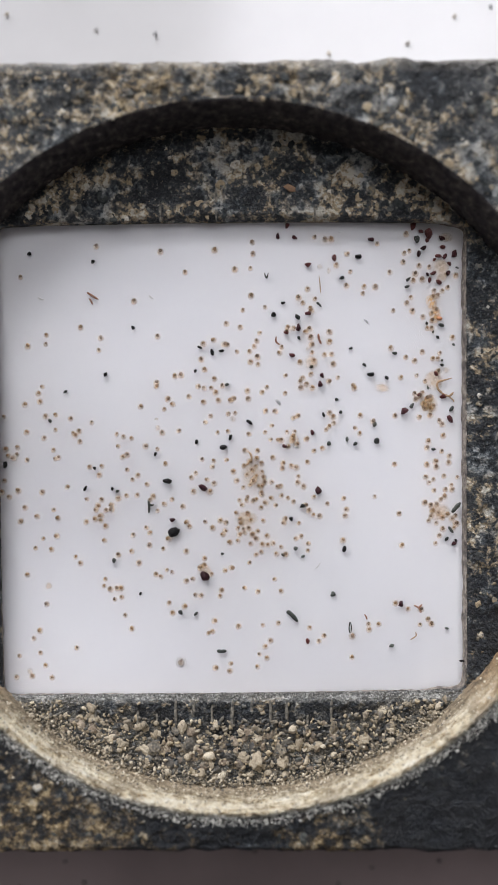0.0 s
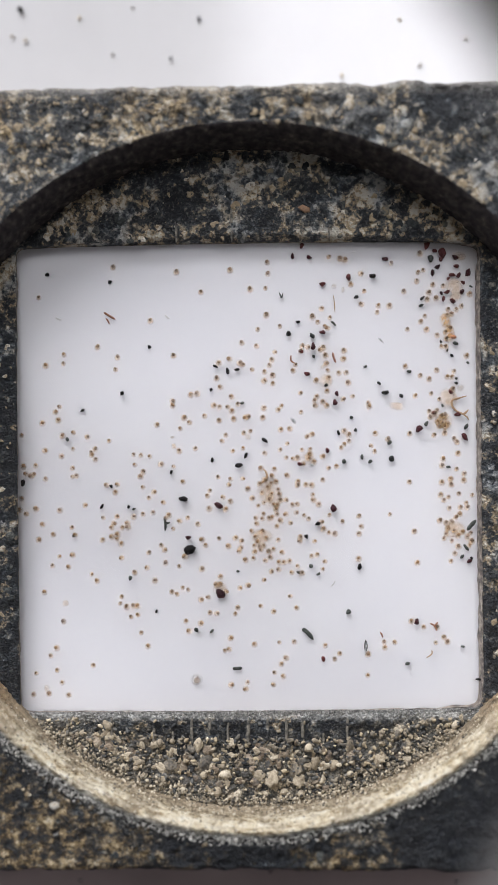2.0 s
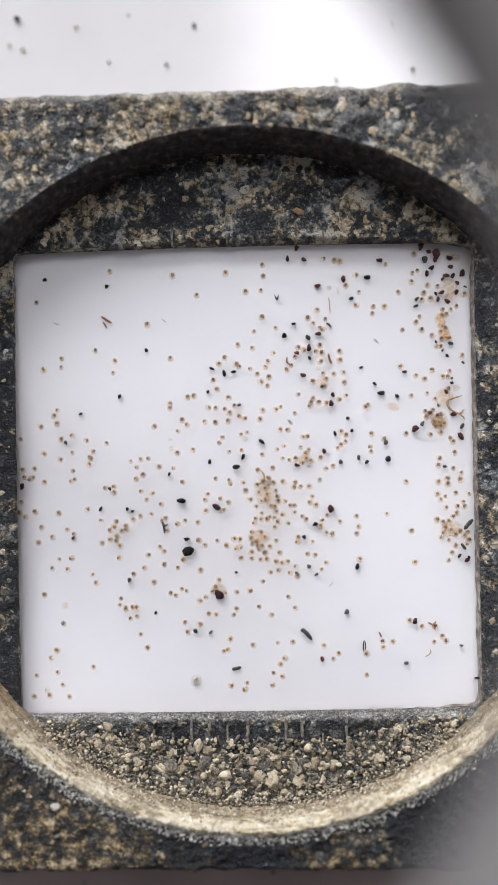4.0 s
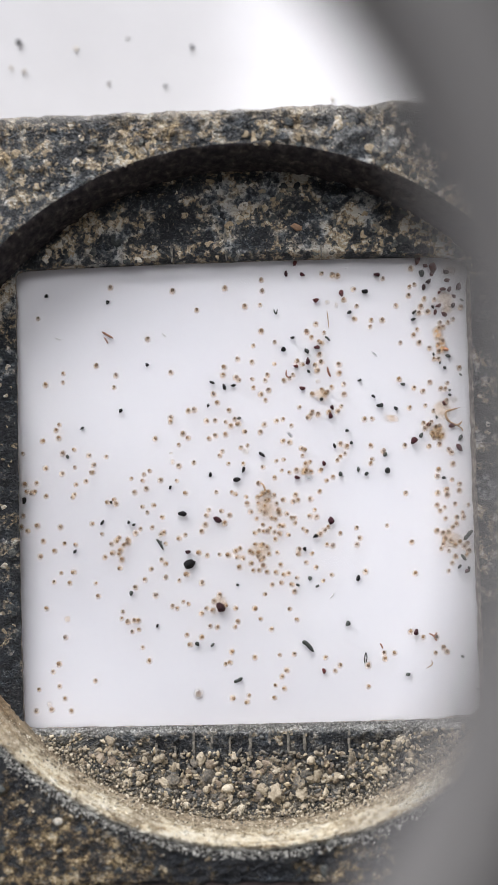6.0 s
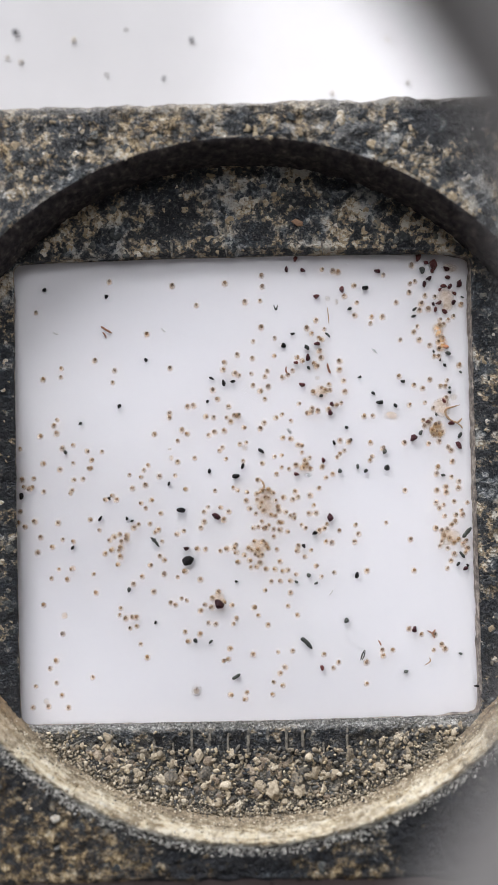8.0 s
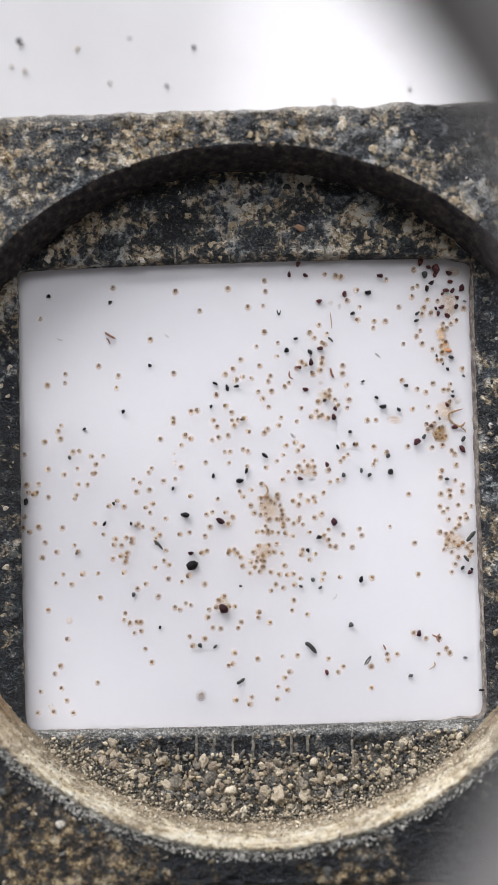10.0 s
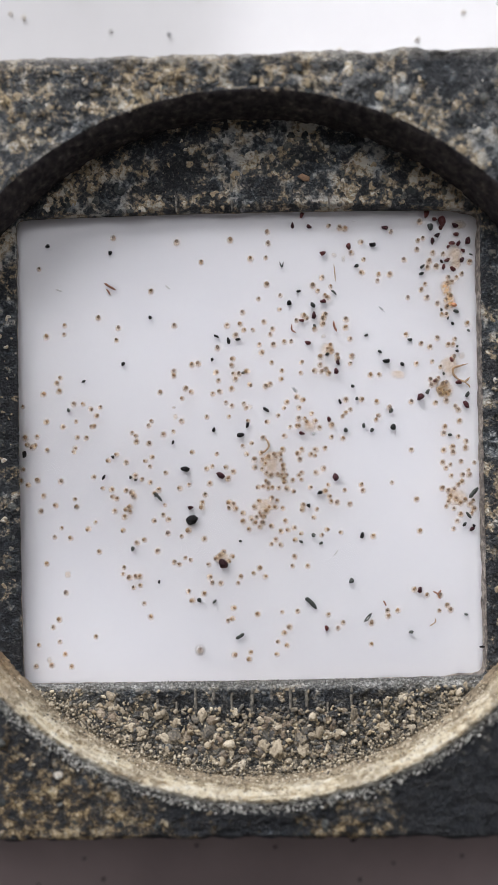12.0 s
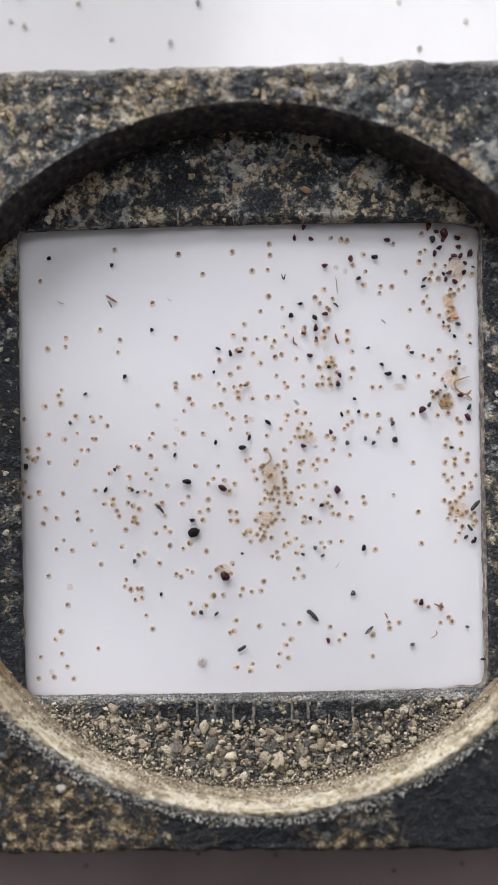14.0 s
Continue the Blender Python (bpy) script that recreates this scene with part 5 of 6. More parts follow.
swim((-19.3, -2.8), (-19.3, -2.8), (-19.3, -2.8), (-19.3, -2.8))
swim((-17.1, -2.9), (-17.1, -2.9), (-17.1, -2.9), (-17.1, -2.9))
swim((-20.7, -2.9), (-20.7, -2.9), (-20.7, -2.9), (-20.7, -2.9))
swim((-20.2, -3.3), (-20.2, -3.3), (-20.2, -3.3), (-20.2, -3.3))
swim((-18.7, -4.2), (-18.7, -4.2), (-18.7, -4.2), (-18.7, -4.2))
swim((-15.91, -4.45), (-16.8, -4.4), (-15.83, -4.5), (-15.81, -4.54))
swim((-15.75, -5.16), (-15.8, -4.5), (-15.73, -5.15), (-15.76, -5.19))
swim((-18.9, -5.6), (-18.9, -5.6), (-18.9, -5.6), (-18.9, -5.6))
swim((-17.7, -5.1), (-17.7, -5.1), (-17.7, -5.1), (-17.7, -5.1))
swim((-17, -7.1), (-17, -7.1), (-17, -7.1), (-17, -7.1))
swim((-15.99, -6.94), (-16, -7.1), (-15.02, -7.22), (-14.33, -7.52))
swim((-14.75, -2.46), (-14.1, -2.7), (-14.1, -2.54), (-14.14, -2.61))
swim((-13.22, -3.56), (-13.4, -3.6), (-13.45, -3.5), (-13.47, -3.87))
swim((-12.99, -0.61), (-12.9, -0.8), (-12.99, -1.08), (-12.97, -1.13))
swim((-11.98, -0.55), (-12.3, -0.5), (-12.23, -0.52), (-12.26, -0.52))
swim((-12.07, -1.26), (-11.9, -0.8), (-11.37, -1.08), (-11.15, -1.38))
swim((-12.45, -4.41), (-12.5, -4.5), (-12.53, -4.41), (-12.71, -3.92))
swim((-12.1, -4.1), (-11.9, -4.3), (-12.38, -3.8), (-12.56, -3.41))
swim((-11.85, -3.44), (-11.6, -4), (-11.22, -3.76), (-11.24, -3.71))
swim((-11.38, -4.4), (-11.3, -4.6), (-11.93, -4.46), (-12.25, -4.42))
swim((-11.03, -3.99), (-11, -4.1), (-10.86, -3.91), (-10.89, -3.96))
swim((-11.03, -4.39), (-11, -4.4), (-10.76, -4.21), (-10.28, -4.26))
swim((-11.94, -5.01), (-11.6, -5.1), (-11.12, -5.22), (-10.73, -5.02))
swim((-11.93, -5.42), (-11.7, -5.4), (-11.12, -5.62), (-10.43, -5.53))
swim((-12.44, -5.27), (-12.4, -5.4), (-11.57, -5.52), (-10.83, -5.43))
swim((-13.15, -5.53), (-12.9, -5.7), (-12.38, -5.67), (-12.05, -4.93))
swim((-11.52, -5.82), (-11.5, -5.9), (-11.37, -6.02), (-11.44, -6.09))
swim((-11.56, -7.19), (-11.8, -6.7), (-11.57, -7.23), (-11.84, -7.71))
swim((-10.48, 2.25), (-10.6, 1.4), (-10.65, 1.49), (-11, 1.35))
swim((-9.87, 2.15), (-9.4, 1.8), (-9.28, 2.14), (-9.33, 2.07))
swim((-9.11, 2.01), (-9, 2.2), (-9.03, 2.5), (-9.07, 2.52))
swim((-10.47, 1.24), (-9.6, 1.2), (-10.35, 1.14), (-10.54, 1.35))
swim((-9.6, 0.64), (-9.2, 0.5), (-9.19, 0.52), (-9.22, 0.5))
swim((-9.85, 0.23), (-10.4, 0.2), (-10.35, 0.48), (-10.29, 1.15))
swim((-8.37, 4.85), (-8.4, 5.1), (-8.16, 5.13), (-8.62, 5.05))
swim((-7.94, 1.31), (-7.9, 1.3), (-7.92, 1.33), (-7.96, 1.36))
swim((-6.97, 1.12), (-6.5, 1.3), (-7.01, 1.58), (-7.1, 1.62))
swim((-8.52, -1.23), (-8.5, -1), (-8.88, -0.79), (-8.71, -0.77))
swim((-9.69, -0.78), (-9.7, -1.2), (-9.64, -1.14), (-9.67, -1.12))
swim((-9.07, -1.69), (-9.2, -1.6), (-9.19, -1.55), (-9.22, -1.63))
swim((-7.85, -2.13), (-7.9, -2.1), (-7.77, -2.11), (-7.8, -2.13))
swim((-10.38, -3.37), (-10.2, -3.5), (-10.25, -2.4), (-11.14, -2.39))
swim((-9.57, -3.16), (-9.8, -3.1), (-9.8, -2.75), (-9.72, -2.69))
swim((-8.66, -3), (-8.7, -3), (-8.94, -3.01), (-9.16, -2.99))
swim((-7.54, -3.49), (-8.1, -3.7), (-8.69, -3.92), (-8.69, -3.92))
swim((-7.23, -3.19), (-7.8, -3.5), (-8.33, -3.57), (-8.2, -3.7))
swim((-6.87, -4.45), (-7.7, -4.5), (-7.78, -5.03), (-7.94, -4.86))
swim((-7.51, -6.38), (-7.4, -6.3), (-7.38, -6.29), (-7.43, -6.32))
swim((-7.92, -5.93), (-7.9, -5.9), (-7.93, -5.88), (-7.94, -5.87))
swim((-8.98, -6.6), (-8.7, -6.8), (-8.64, -6.48), (-8.7, -6.48))
swim((-6.37, -3.79), (-6.4, -4.1), (-6.56, -3.47), (-6.43, -3.79))
swim((-7, 6.6), (-7, 6.6), (-7, 6.6), (-7, 6.6))
swim((-3.22, 6.62), (-3.7, 6.6), (-3.19, 6.82), (-3.11, 6.93))
swim((-2.82, 6.52), (-3, 6.7), (-3.04, 6.11), (-2.66, 6.47))
swim((-5.95, 5.53), (-5.9, 5.5), (-5.93, 5.42), (-5.79, 5.61))
swim((-5.59, 5.08), (-5.5, 5.1), (-5.53, 5.11), (-5.54, 5.11))
swim((-6.34, 4.57), (-6.3, 4.5), (-6.34, 4.56), (-6.29, 4.55))
swim((-2.86, 5.31), (-3, 5.3), (-2.94, 5.2), (-2.96, 5.16))
swim((-4.23, 5.75), (-3.5, 5), (-3.5, 5), (-3.5, 5))
swim((-1.54, 5.47), (-2.1, 5.4), (-1.98, 5.4), (-1.39, 5.72))
swim((-2.16, 6.48), (-2, 6.5), (-1.72, 6.76), (-1.8, 6.68))
swim((-1.7, 6.18), (-1.5, 6.2), (-1.47, 6.31), (-1.44, 6.22))
swim((-0.53, 5.48), (-1, 6.5), (-0.61, 6.91), (-0.59, 6.93))
swim((-0.13, 5.64), (-0.2, 5.6), (-0.11, 5.69), (-0.13, 5.62))
swim((1.08, 5.6), (1.2, 5.6), (1.26, 5.63), (1.23, 5.82))
swim((1.18, 6.46), (1.6, 6.2), (1.56, 5.89), (2.19, 5.83))
swim((2.49, 6.27), (2.7, 6.6), (2.62, 6.18), (3.04, 6.68))
swim((2.79, 6.67), (3.3, 6.8), (2.68, 7.04), (2.74, 7.09))
swim((4.51, 6.13), (3.9, 6.2), (4.24, 6.78), (4.4, 6.89))
swim((2.71, 4.55), (3.3, 4.8), (3.22, 4.31), (3.05, 4.16))
swim((3.42, 4.61), (3.8, 4.6), (3.93, 4.66), (3.81, 4.52))
swim((-0.57, 4.22), (-0.6, 4.2), (-0.72, 4.13), (-0.73, 4.05))
swim((-0, 4.4), (-0, 4.4), (-0.37, 3.82), (-0.63, 3.6))
swim((-2.19, 4.05), (-2.3, 3.9), (-1.79, 3.93), (-1.89, 3.9))
swim((-2.64, 3.44), (-2.6, 3.5), (-2.34, 4.08), (-2.4, 4.35))
swim((-4.91, 2.76), (-4.9, 2.9), (-3.96, 2.98), (-4.57, 2.53))
swim((-6.43, 2.54), (-6.3, 2.6), (-6.35, 2.53), (-6.35, 2.53))
swim((-1.52, 2.59), (-1.8, 2.8), (-1.99, 2.92), (-2.04, 2.94))
swim((-0.66, 2.85), (-0.4, 2.7), (-0.38, 2.56), (-0.58, 2.54))
swim((1.22, 2.42), (1.3, 2.4), (1.29, 2.45), (1.14, 2.34))
swim((2.73, 2.73), (2.6, 3), (2.4, 3.05), (2.45, 2.95))
swim((3.38, 3.25), (3.3, 3), (2.96, 3.65), (2.95, 3.66))
swim((-6.1, -0.24), (-5.7, 0.1), (-5.49, -0.25), (-5.27, -0.4))
swim((-2.91, 0.25), (-2.9, 0.1), (-3.07, -0.41), (-3.15, -0.39))
swim((-1.85, 0.06), (-1.4, 0.2), (-0.94, 0.34), (-0.72, 0.12))
swim((-1.84, -0.55), (-0.9, -0.1), (-0.54, -0.37), (0.04, -0.89))
swim((2.14, 1.01), (2.5, 1.5), (2.9, 1.28), (2.71, 1.09))
swim((3.29, 2.03), (3.1, 2.1), (3.46, 2.09), (3.31, 1.79))
swim((-3.56, -0.97), (-3.5, -1.5), (-3.47, -1.52), (-3.55, -1.51))
swim((-3.86, -1.43), (-3.9, -2), (-4.13, -1.72), (-4.1, -1.96))
swim((-2.5, -1.6), (-2.5, -1.6), (-2.36, -1.62), (-2.69, -1.66))
swim((-1.78, -1.91), (-1.7, -1.9), (-1.66, -1.98), (-1.73, -1.96))
swim((-2.12, -2.62), (-2.1, -2.6), (-2.06, -2.58), (-2.13, -2.61))
swim((-3.64, -2.59), (-3.9, -2.8), (-3.68, -2.93), (-4.05, -3.38))
swim((-4.69, -4.02), (-4.2, -3.3), (-4.19, -3.88), (-4.05, -4.29))
swim((-5.51, -3.42), (-5.7, -3.7), (-5.55, -3.22), (-5.82, -3.13))
swim((3.75, 1.94), (3.7, 1.9), (4.06, 2.08), (3.66, 2.25))
swim((4.2, 2.04), (4.4, 2.2), (4.27, 2.69), (3.96, 2.96))
swim((4.81, 1.44), (5.2, 2), (4.37, 2.08), (4.11, 2.2))
swim((5.72, 1.7), (5.7, 2), (5.88, 1.92), (6.58, 2.36))
swim((5.26, 2), (5.3, 2.2), (5.83, 2.53), (5.12, 2.5))
swim((5.26, 2.36), (5.2, 2.7), (5.03, 2.53), (4.47, 2.25))
swim((5.35, 2.81), (5.7, 2.9), (5.53, 3.14), (5.12, 3.41))
swim((5.14, 3.92), (4.8, 4.1), (4.28, 3.85), (4.31, 3.41))
swim((5.59, 4.13), (5.1, 3.9), (4.68, 4.4), (4.61, 4.37))
swim((4.6, 2.75), (5, 3.5), (4.78, 2.89), (4.72, 2.76))
swim((7.08, 1.11), (7.2, 1.1), (7.18, 1.11), (7.14, 1.1))
swim((6.52, 2.17), (6.7, 2.1), (7.14, 2.22), (7.19, 2.11))
swim((7.69, 1.32), (7.7, 1.5), (7.99, 1.16), (8.6, 0.65))
swim((0.88, 1.05), (0.9, 0.9), (0.93, 0.99), (1.04, 1.08))
swim((0.9, -0.3), (0.9, -0.3), (0.9, -0.3), (0.9, -0.3))
swim((1.4, -0), (1.4, -0), (1.48, -0.43), (1.55, -1.19))
swim((1.94, 0.4), (1.8, 0.1), (2.59, 0.02), (2.76, 0.03))
swim((2.35, -0.1), (2.4, -0.2), (2.49, -0.43), (2.96, -0.48))
swim((1.6, -0.6), (1.6, -0.6), (1.88, -0.48), (2.15, -0.28))
swim((1.9, -0.26), (1.9, -0.6), (2.18, -0.78), (1.9, -0.58))
swim((1.1, -1.12), (0.9, -0.8), (0.92, -0.83), (0.85, -0.94))
swim((1.96, -1.22), (1.4, -1.1), (1.22, -1.23), (1.35, -1.34))
swim((2.51, -0.81), (2.6, -0.9), (2.64, -0.94), (2.56, -0.93))
swim((3.26, 0.47), (3.1, -0.7), (3.95, -0.49), (4.07, -0.12))
swim((4.33, -0.43), (4.1, -0.8), (4.35, -0.89), (4.07, -0.78))
swim((5.03, -0.32), (4.5, -0.6), (5.31, -0.49), (5.33, -0.27))
swim((4.32, -0.08), (4.3, -0.1), (4.46, 0.01), (4.42, 0.08))
swim((5.44, -0.42), (5.6, -0.5), (5.61, -0.14), (5.68, 0.24))
swim((6.49, 0.1), (6.5, 0.2), (6.57, 0.16), (6.49, 0.14))
swim((-0.58, 0.07), (0, -0.4), (0.12, 0.54), (-0.27, 0.22))
swim((-0.22, -0.78), (-0.1, -0.9), (0.06, -0.93), (0.69, -0.48))
swim((0.3, -1.69), (0.3, -1.7), (0.36, -1.68), (0.29, -1.6))
swim((1.36, -2.03), (1.2, -1.5), (1.37, -1.89), (1.05, -2.55))
swim((1.76, -1.67), (1.5, -1.7), (1.67, -2.29), (1.86, -2.3))
swim((2.57, -1.26), (2.7, -1.5), (2.73, -1.44), (2.66, -1.54))
swim((2.72, -1.76), (2.8, -1.8), (2.83, -1.84), (2.81, -1.79))
swim((0.81, -2.29), (0.8, -2.2), (0.92, -1.73), (1, -1.8))
swim((2.12, -2.17), (2.1, -2.2), (2.33, -2.19), (2.21, -2.35))
swim((2.47, -2.17), (2.5, -2.3), (2.78, -2.2), (2.21, -2.85))
swim((3.33, -1.81), (3.6, -1.9), (3.28, -2.3), (2.87, -2.29))
swim((3.79, -2.16), (3.9, -2.2), (3.78, -2.7), (3.37, -2.75))
swim((4.19, -2.1), (4.2, -2.2), (4.39, -2.05), (4.43, -2.09))
swim((4.25, -2.91), (4.3, -2.6), (4.29, -2.35), (4.03, -2.29))
swim((5.6, -1.73), (5.5, -2.1), (5.7, -2.05), (5.54, -2.08))
swim((5.65, -1.23), (6.1, -1.5), (5.76, -0.55), (5.68, -0.67))
swim((6.2, -2.1), (6.2, -2.1), (6.46, -1.66), (6.49, -1.83))
swim((-4.32, -5.43), (-4.6, -5.3), (-4.55, -5.24), (-4.6, -5.25))
swim((-3.96, -5.88), (-3.7, -5.4), (-4.19, -4.89), (-4.81, -4.49))
swim((-2.76, -5.26), (-2.6, -5.5), (-2.07, -5.25), (-2.07, -5.25))
swim((-1.94, -5.96), (-1.9, -5.4), (-2.07, -4.95), (-2.13, -4.48))
swim((-0.63, -5.49), (-0.8, -4.9), (-1.62, -4.95), (-1.52, -4.53))
swim((-1.19, -5.19), (-1.1, -5.2), (-1.32, -5.3), (-1.42, -5.34))
swim((-1.02, -6.46), (-1.1, -5.7), (-0.97, -5.65), (-0.66, -6.24))
swim((-0.36, -7.16), (-0.9, -6.5), (-0.82, -6.41), (-0.81, -6.5))
swim((-0.67, -6.15), (-0.3, -5.9), (0.04, -6.26), (-0.25, -6.34))
swim((0.53, -5.07), (0.1, -5.2), (0.19, -5.15), (0.2, -5.18))
swim((1.22, -3.04), (1.3, -2.8), (1.26, -2.84), (1.25, -2.8))
swim((0.57, -3.91), (0.5, -3.5), (0.45, -3.39), (0.6, -3.77))
swim((0.46, -3.41), (1, -3.3), (1, -3.3), (1, -3.3))
swim((1.07, -3.45), (1.4, -3.4), (1.46, -3.5), (1.46, -3.36))
swim((1.73, -3.39), (1.7, -3.4), (1.46, -3.15), (1.61, -2.8))
swim((2.03, -3.29), (2, -3.1), (1.87, -3.4), (1.81, -3.36))
swim((2.48, -2.98), (2.4, -3.5), (2.47, -3.4), (2.31, -3.56))
swim((2.69, -3.63), (2.8, -3.6), (3.07, -3.5), (3.07, -3.66))
swim((3.14, -3.12), (3.1, -3), (2.83, -2.95), (3.07, -3.25))
swim((2.38, -2.58), (2.9, -2.9), (2.88, -2.55), (2.82, -2.8))
swim((3.75, -3.87), (3.7, -3.8), (3.83, -3.81), (3.78, -3.85))
swim((4.81, -3.1), (4.9, -3.2), (4.49, -2.6), (4.23, -3.2))
swim((5.3, -3.4), (5.3, -3.4), (5.3, -3.4), (5.3, -3.4))
swim((2.44, -4.09), (2.4, -4.1), (2.26, -4.51), (2.27, -4.57))
swim((0.12, -4.57), (0.6, -4.6), (0.6, -4.6), (0.6, -4.6))
swim((1.18, -4.56), (1.4, -4.6), (1.71, -4.45), (2.16, -4.06))
swim((1.49, -5.16), (1.7, -4.8), (1.55, -5.26), (1.56, -4.62))
swim((0.44, -5.88), (0.4, -5.3), (0.65, -5.71), (0.81, -5.63))
swim((0.69, -5.53), (0.9, -5.3), (1.15, -5.51), (1.61, -5.43))
swim((2.16, -6.17), (1.8, -5.3), (2.06, -5.16), (1.97, -5.17))
swim((0.89, -5.98), (0.8, -5.7), (0.39, -6.06), (0.61, -5.99))
swim((0.95, -6.28), (1, -6), (0.8, -5.91), (0.96, -6.29))
swim((1.3, -5.87), (1.4, -5.8), (1.15, -6.06), (1.31, -5.83))
swim((0.55, -6.44), (0.3, -6.3), (0.34, -6.56), (0.35, -6.54))
swim((0.35, -7), (0.4, -6.9), (-0.27, -7.11), (-0.3, -7.15))
swim((1.71, -6.38), (1.2, -6.5), (0.99, -6.51), (0.91, -6.69))
swim((2.56, -5.3), (2.6, -5.3), (2.76, -5.26), (2.67, -5.17))
swim((2.87, -6.46), (2.9, -6.4), (2.96, -6.37), (2.93, -6.38))
swim((4.57, -5.03), (4.6, -5), (4.63, -4.97), (4.59, -4.91))
swim((4.38, -5.43), (4.4, -5.5), (4.42, -5.47), (4.39, -5.42))
swim((5.89, -5.42), (5.8, -5.4), (5.83, -5.32), (5.95, -5.36))
swim((5.55, -6.74), (5.1, -6.1), (5.27, -5.87), (6, -7.22))
swim((6.1, -6.58), (6.2, -6.7), (6.72, -7.18), (6.91, -7.17))
swim((6.48, -3.74), (7, -3.3), (6.99, -4.22), (7, -3.99))
swim((6.64, -4.3), (6.5, -3.6), (6.6, -3.72), (6.6, -3.69))
swim((-3.72, -10.59), (-3.9, -10.3), (-3.9, -10.3), (-3.9, -10.3))
swim((-2.56, -9.31), (-3.2, -9.7), (-2.9, -9.41), (-2.72, -9.99))
swim((-2.52, -8.65), (-2.6, -9.1), (-2.39, -9.11), (-2.87, -9.39))
swim((-4.2, -10.8), (-4.2, -10.8), (-3.76, -11.21), (-3.52, -12.07))
swim((-2.97, -9.37), (-3.3, -10.6), (-3.2, -9.91), (-3.33, -9.69))
swim((-1.9, -10.06), (-2, -10.1), (-1.94, -10.07), (-1.96, -10.04))
swim((-0.69, -9.69), (-1.2, -10.4), (-1.54, -9.87), (-1.81, -9.23))
swim((-3.45, -11.91), (-3.5, -11.9), (-3.5, -11.9), (-3.5, -11.9))
swim((-2.74, -12), (-2.8, -12), (-2.76, -11.97), (-2.71, -11.91))
swim((-0.97, -11.42), (-1, -11.5), (-0.94, -11.37), (-0.95, -11.35))
swim((-1.17, -11.98), (-1.2, -12), (-1.2, -11.92), (-1.15, -11.96))
swim((-5.6, -12.7), (-5.6, -12.7), (-5.6, -12.7), (-5.6, -12.7))
swim((-4.2, -12.9), (-4.2, -12.9), (-4.2, -12.9), (-4.2, -12.9))
swim((-5.4, -13.6), (-5.4, -13.6), (-5.4, -13.6), (-5.4, -13.6))
swim((-1.5, -14.2), (-1.5, -14.2), (-1.5, -14.2), (-1.5, -14.2))
swim((-2.1, -15.3), (-2.1, -15.3), (-2.1, -15.3), (-2.1, -15.3))
swim((-1.8, -15.2), (-1.8, -15.2), (-1.8, -15.2), (-1.8, -15.2))
swim((-1.4, -18.4), (-1.4, -18.4), (-1.4, -18.4), (-1.4, -18.4))
swim((-0, -18.1), (-0, -18.1), (-0, -18.1), (-0, -18.1))
swim((-0.3, -18.8), (-0.3, -18.8), (-0.3, -18.8), (-0.3, -18.8))
swim((1.41, -7.24), (0.8, -6.9), (0.69, -6.91), (0.66, -7))
swim((1.86, -6.88), (1.6, -7.1), (1.7, -6.92), (1.57, -6.79))
swim((2.63, -7.33), (2.4, -7.1), (2.5, -7.22), (2.73, -7.44))
swim((3.08, -7.32), (3.1, -7.3), (3.15, -7.22), (3.13, -7.24))
swim((3.64, -7.21), (3.7, -7.2), (3.86, -7.07), (3.89, -6.83))
swim((4.25, -7.66), (4.3, -7.6), (4.36, -7.57), (4.29, -7.59))
swim((2.08, -8.19), (2.2, -8.2), (2.19, -8.02), (2.12, -8.05))
swim((2.53, -7.98), (2.9, -8.1), (2.69, -8.47), (2.13, -8.61))
swim((3.75, -8.22), (3.8, -8.2), (3.8, -8.12), (3.79, -8.14))
swim((4.76, -8.21), (4, -9), (3.79, -9.53), (3.94, -9.55))
swim((1.43, -8.96), (1.6, -9.1), (1.84, -8.52), (1.72, -8.46))
swim((-0.03, -9.48), (0.7, -10.5), (0.72, -10.57), (0.97, -10.68))
swim((1, -11.3), (1, -11.3), (0.32, -10.97), (-0.19, -11.65))
swim((2.32, -11.68), (2, -12.2), (1.52, -11.32), (0.77, -11.54))
swim((3.6, -10.4), (3.6, -10.4), (3.6, -10.4), (3.6, -10.4))
swim((4.23, -11.4), (4.3, -11.3), (5.09, -10.53), (4.5, -10.21))
swim((2.7, -14.5), (2.7, -14.5), (2.7, -14.5), (2.7, -14.5))
swim((4.1, -14.4), (4.1, -14.4), (4.1, -14.4), (4.1, -14.4))
swim((0.5, -14.7), (0.5, -14.7), (0.5, -14.7), (0.5, -14.7))
swim((3.3, -15.9), (3.3, -15.9), (3.3, -15.9), (3.3, -15.9))
swim((3, -16.4), (3, -16.4), (3, -16.4), (3, -16.4))
swim((2.3, -17.2), (2.3, -17.2), (2.3, -17.2), (2.3, -17.2))
swim((3.1, -17.5), (3.1, -17.5), (3.1, -17.5), (3.1, -17.5))
swim((2.2, -18.3), (2.2, -18.3), (2.2, -18.3), (2.2, -18.3))
swim((0.4, 12), (0.4, 12), (0.93, 11.57), (1.02, 11.12))
swim((2.19, 11.41), (2.6, 11.9), (2.51, 12.57), (2.68, 12.08))
swim((-2.05, 10.77), (-2.2, 11.6), (-1.35, 11.33), (-0.85, 10.97))
swim((-2.91, 10.46), (-2.1, 10.9), (-2.31, 11.03), (-1.81, 11.37))
swim((-0.99, 10.48), (-1, 10.6), (-1.35, 10.36), (-1.55, 9.96))
swim((-0.7, 10.3), (-0.7, 10.3), (-0.59, 10.76), (-1.05, 10.11))
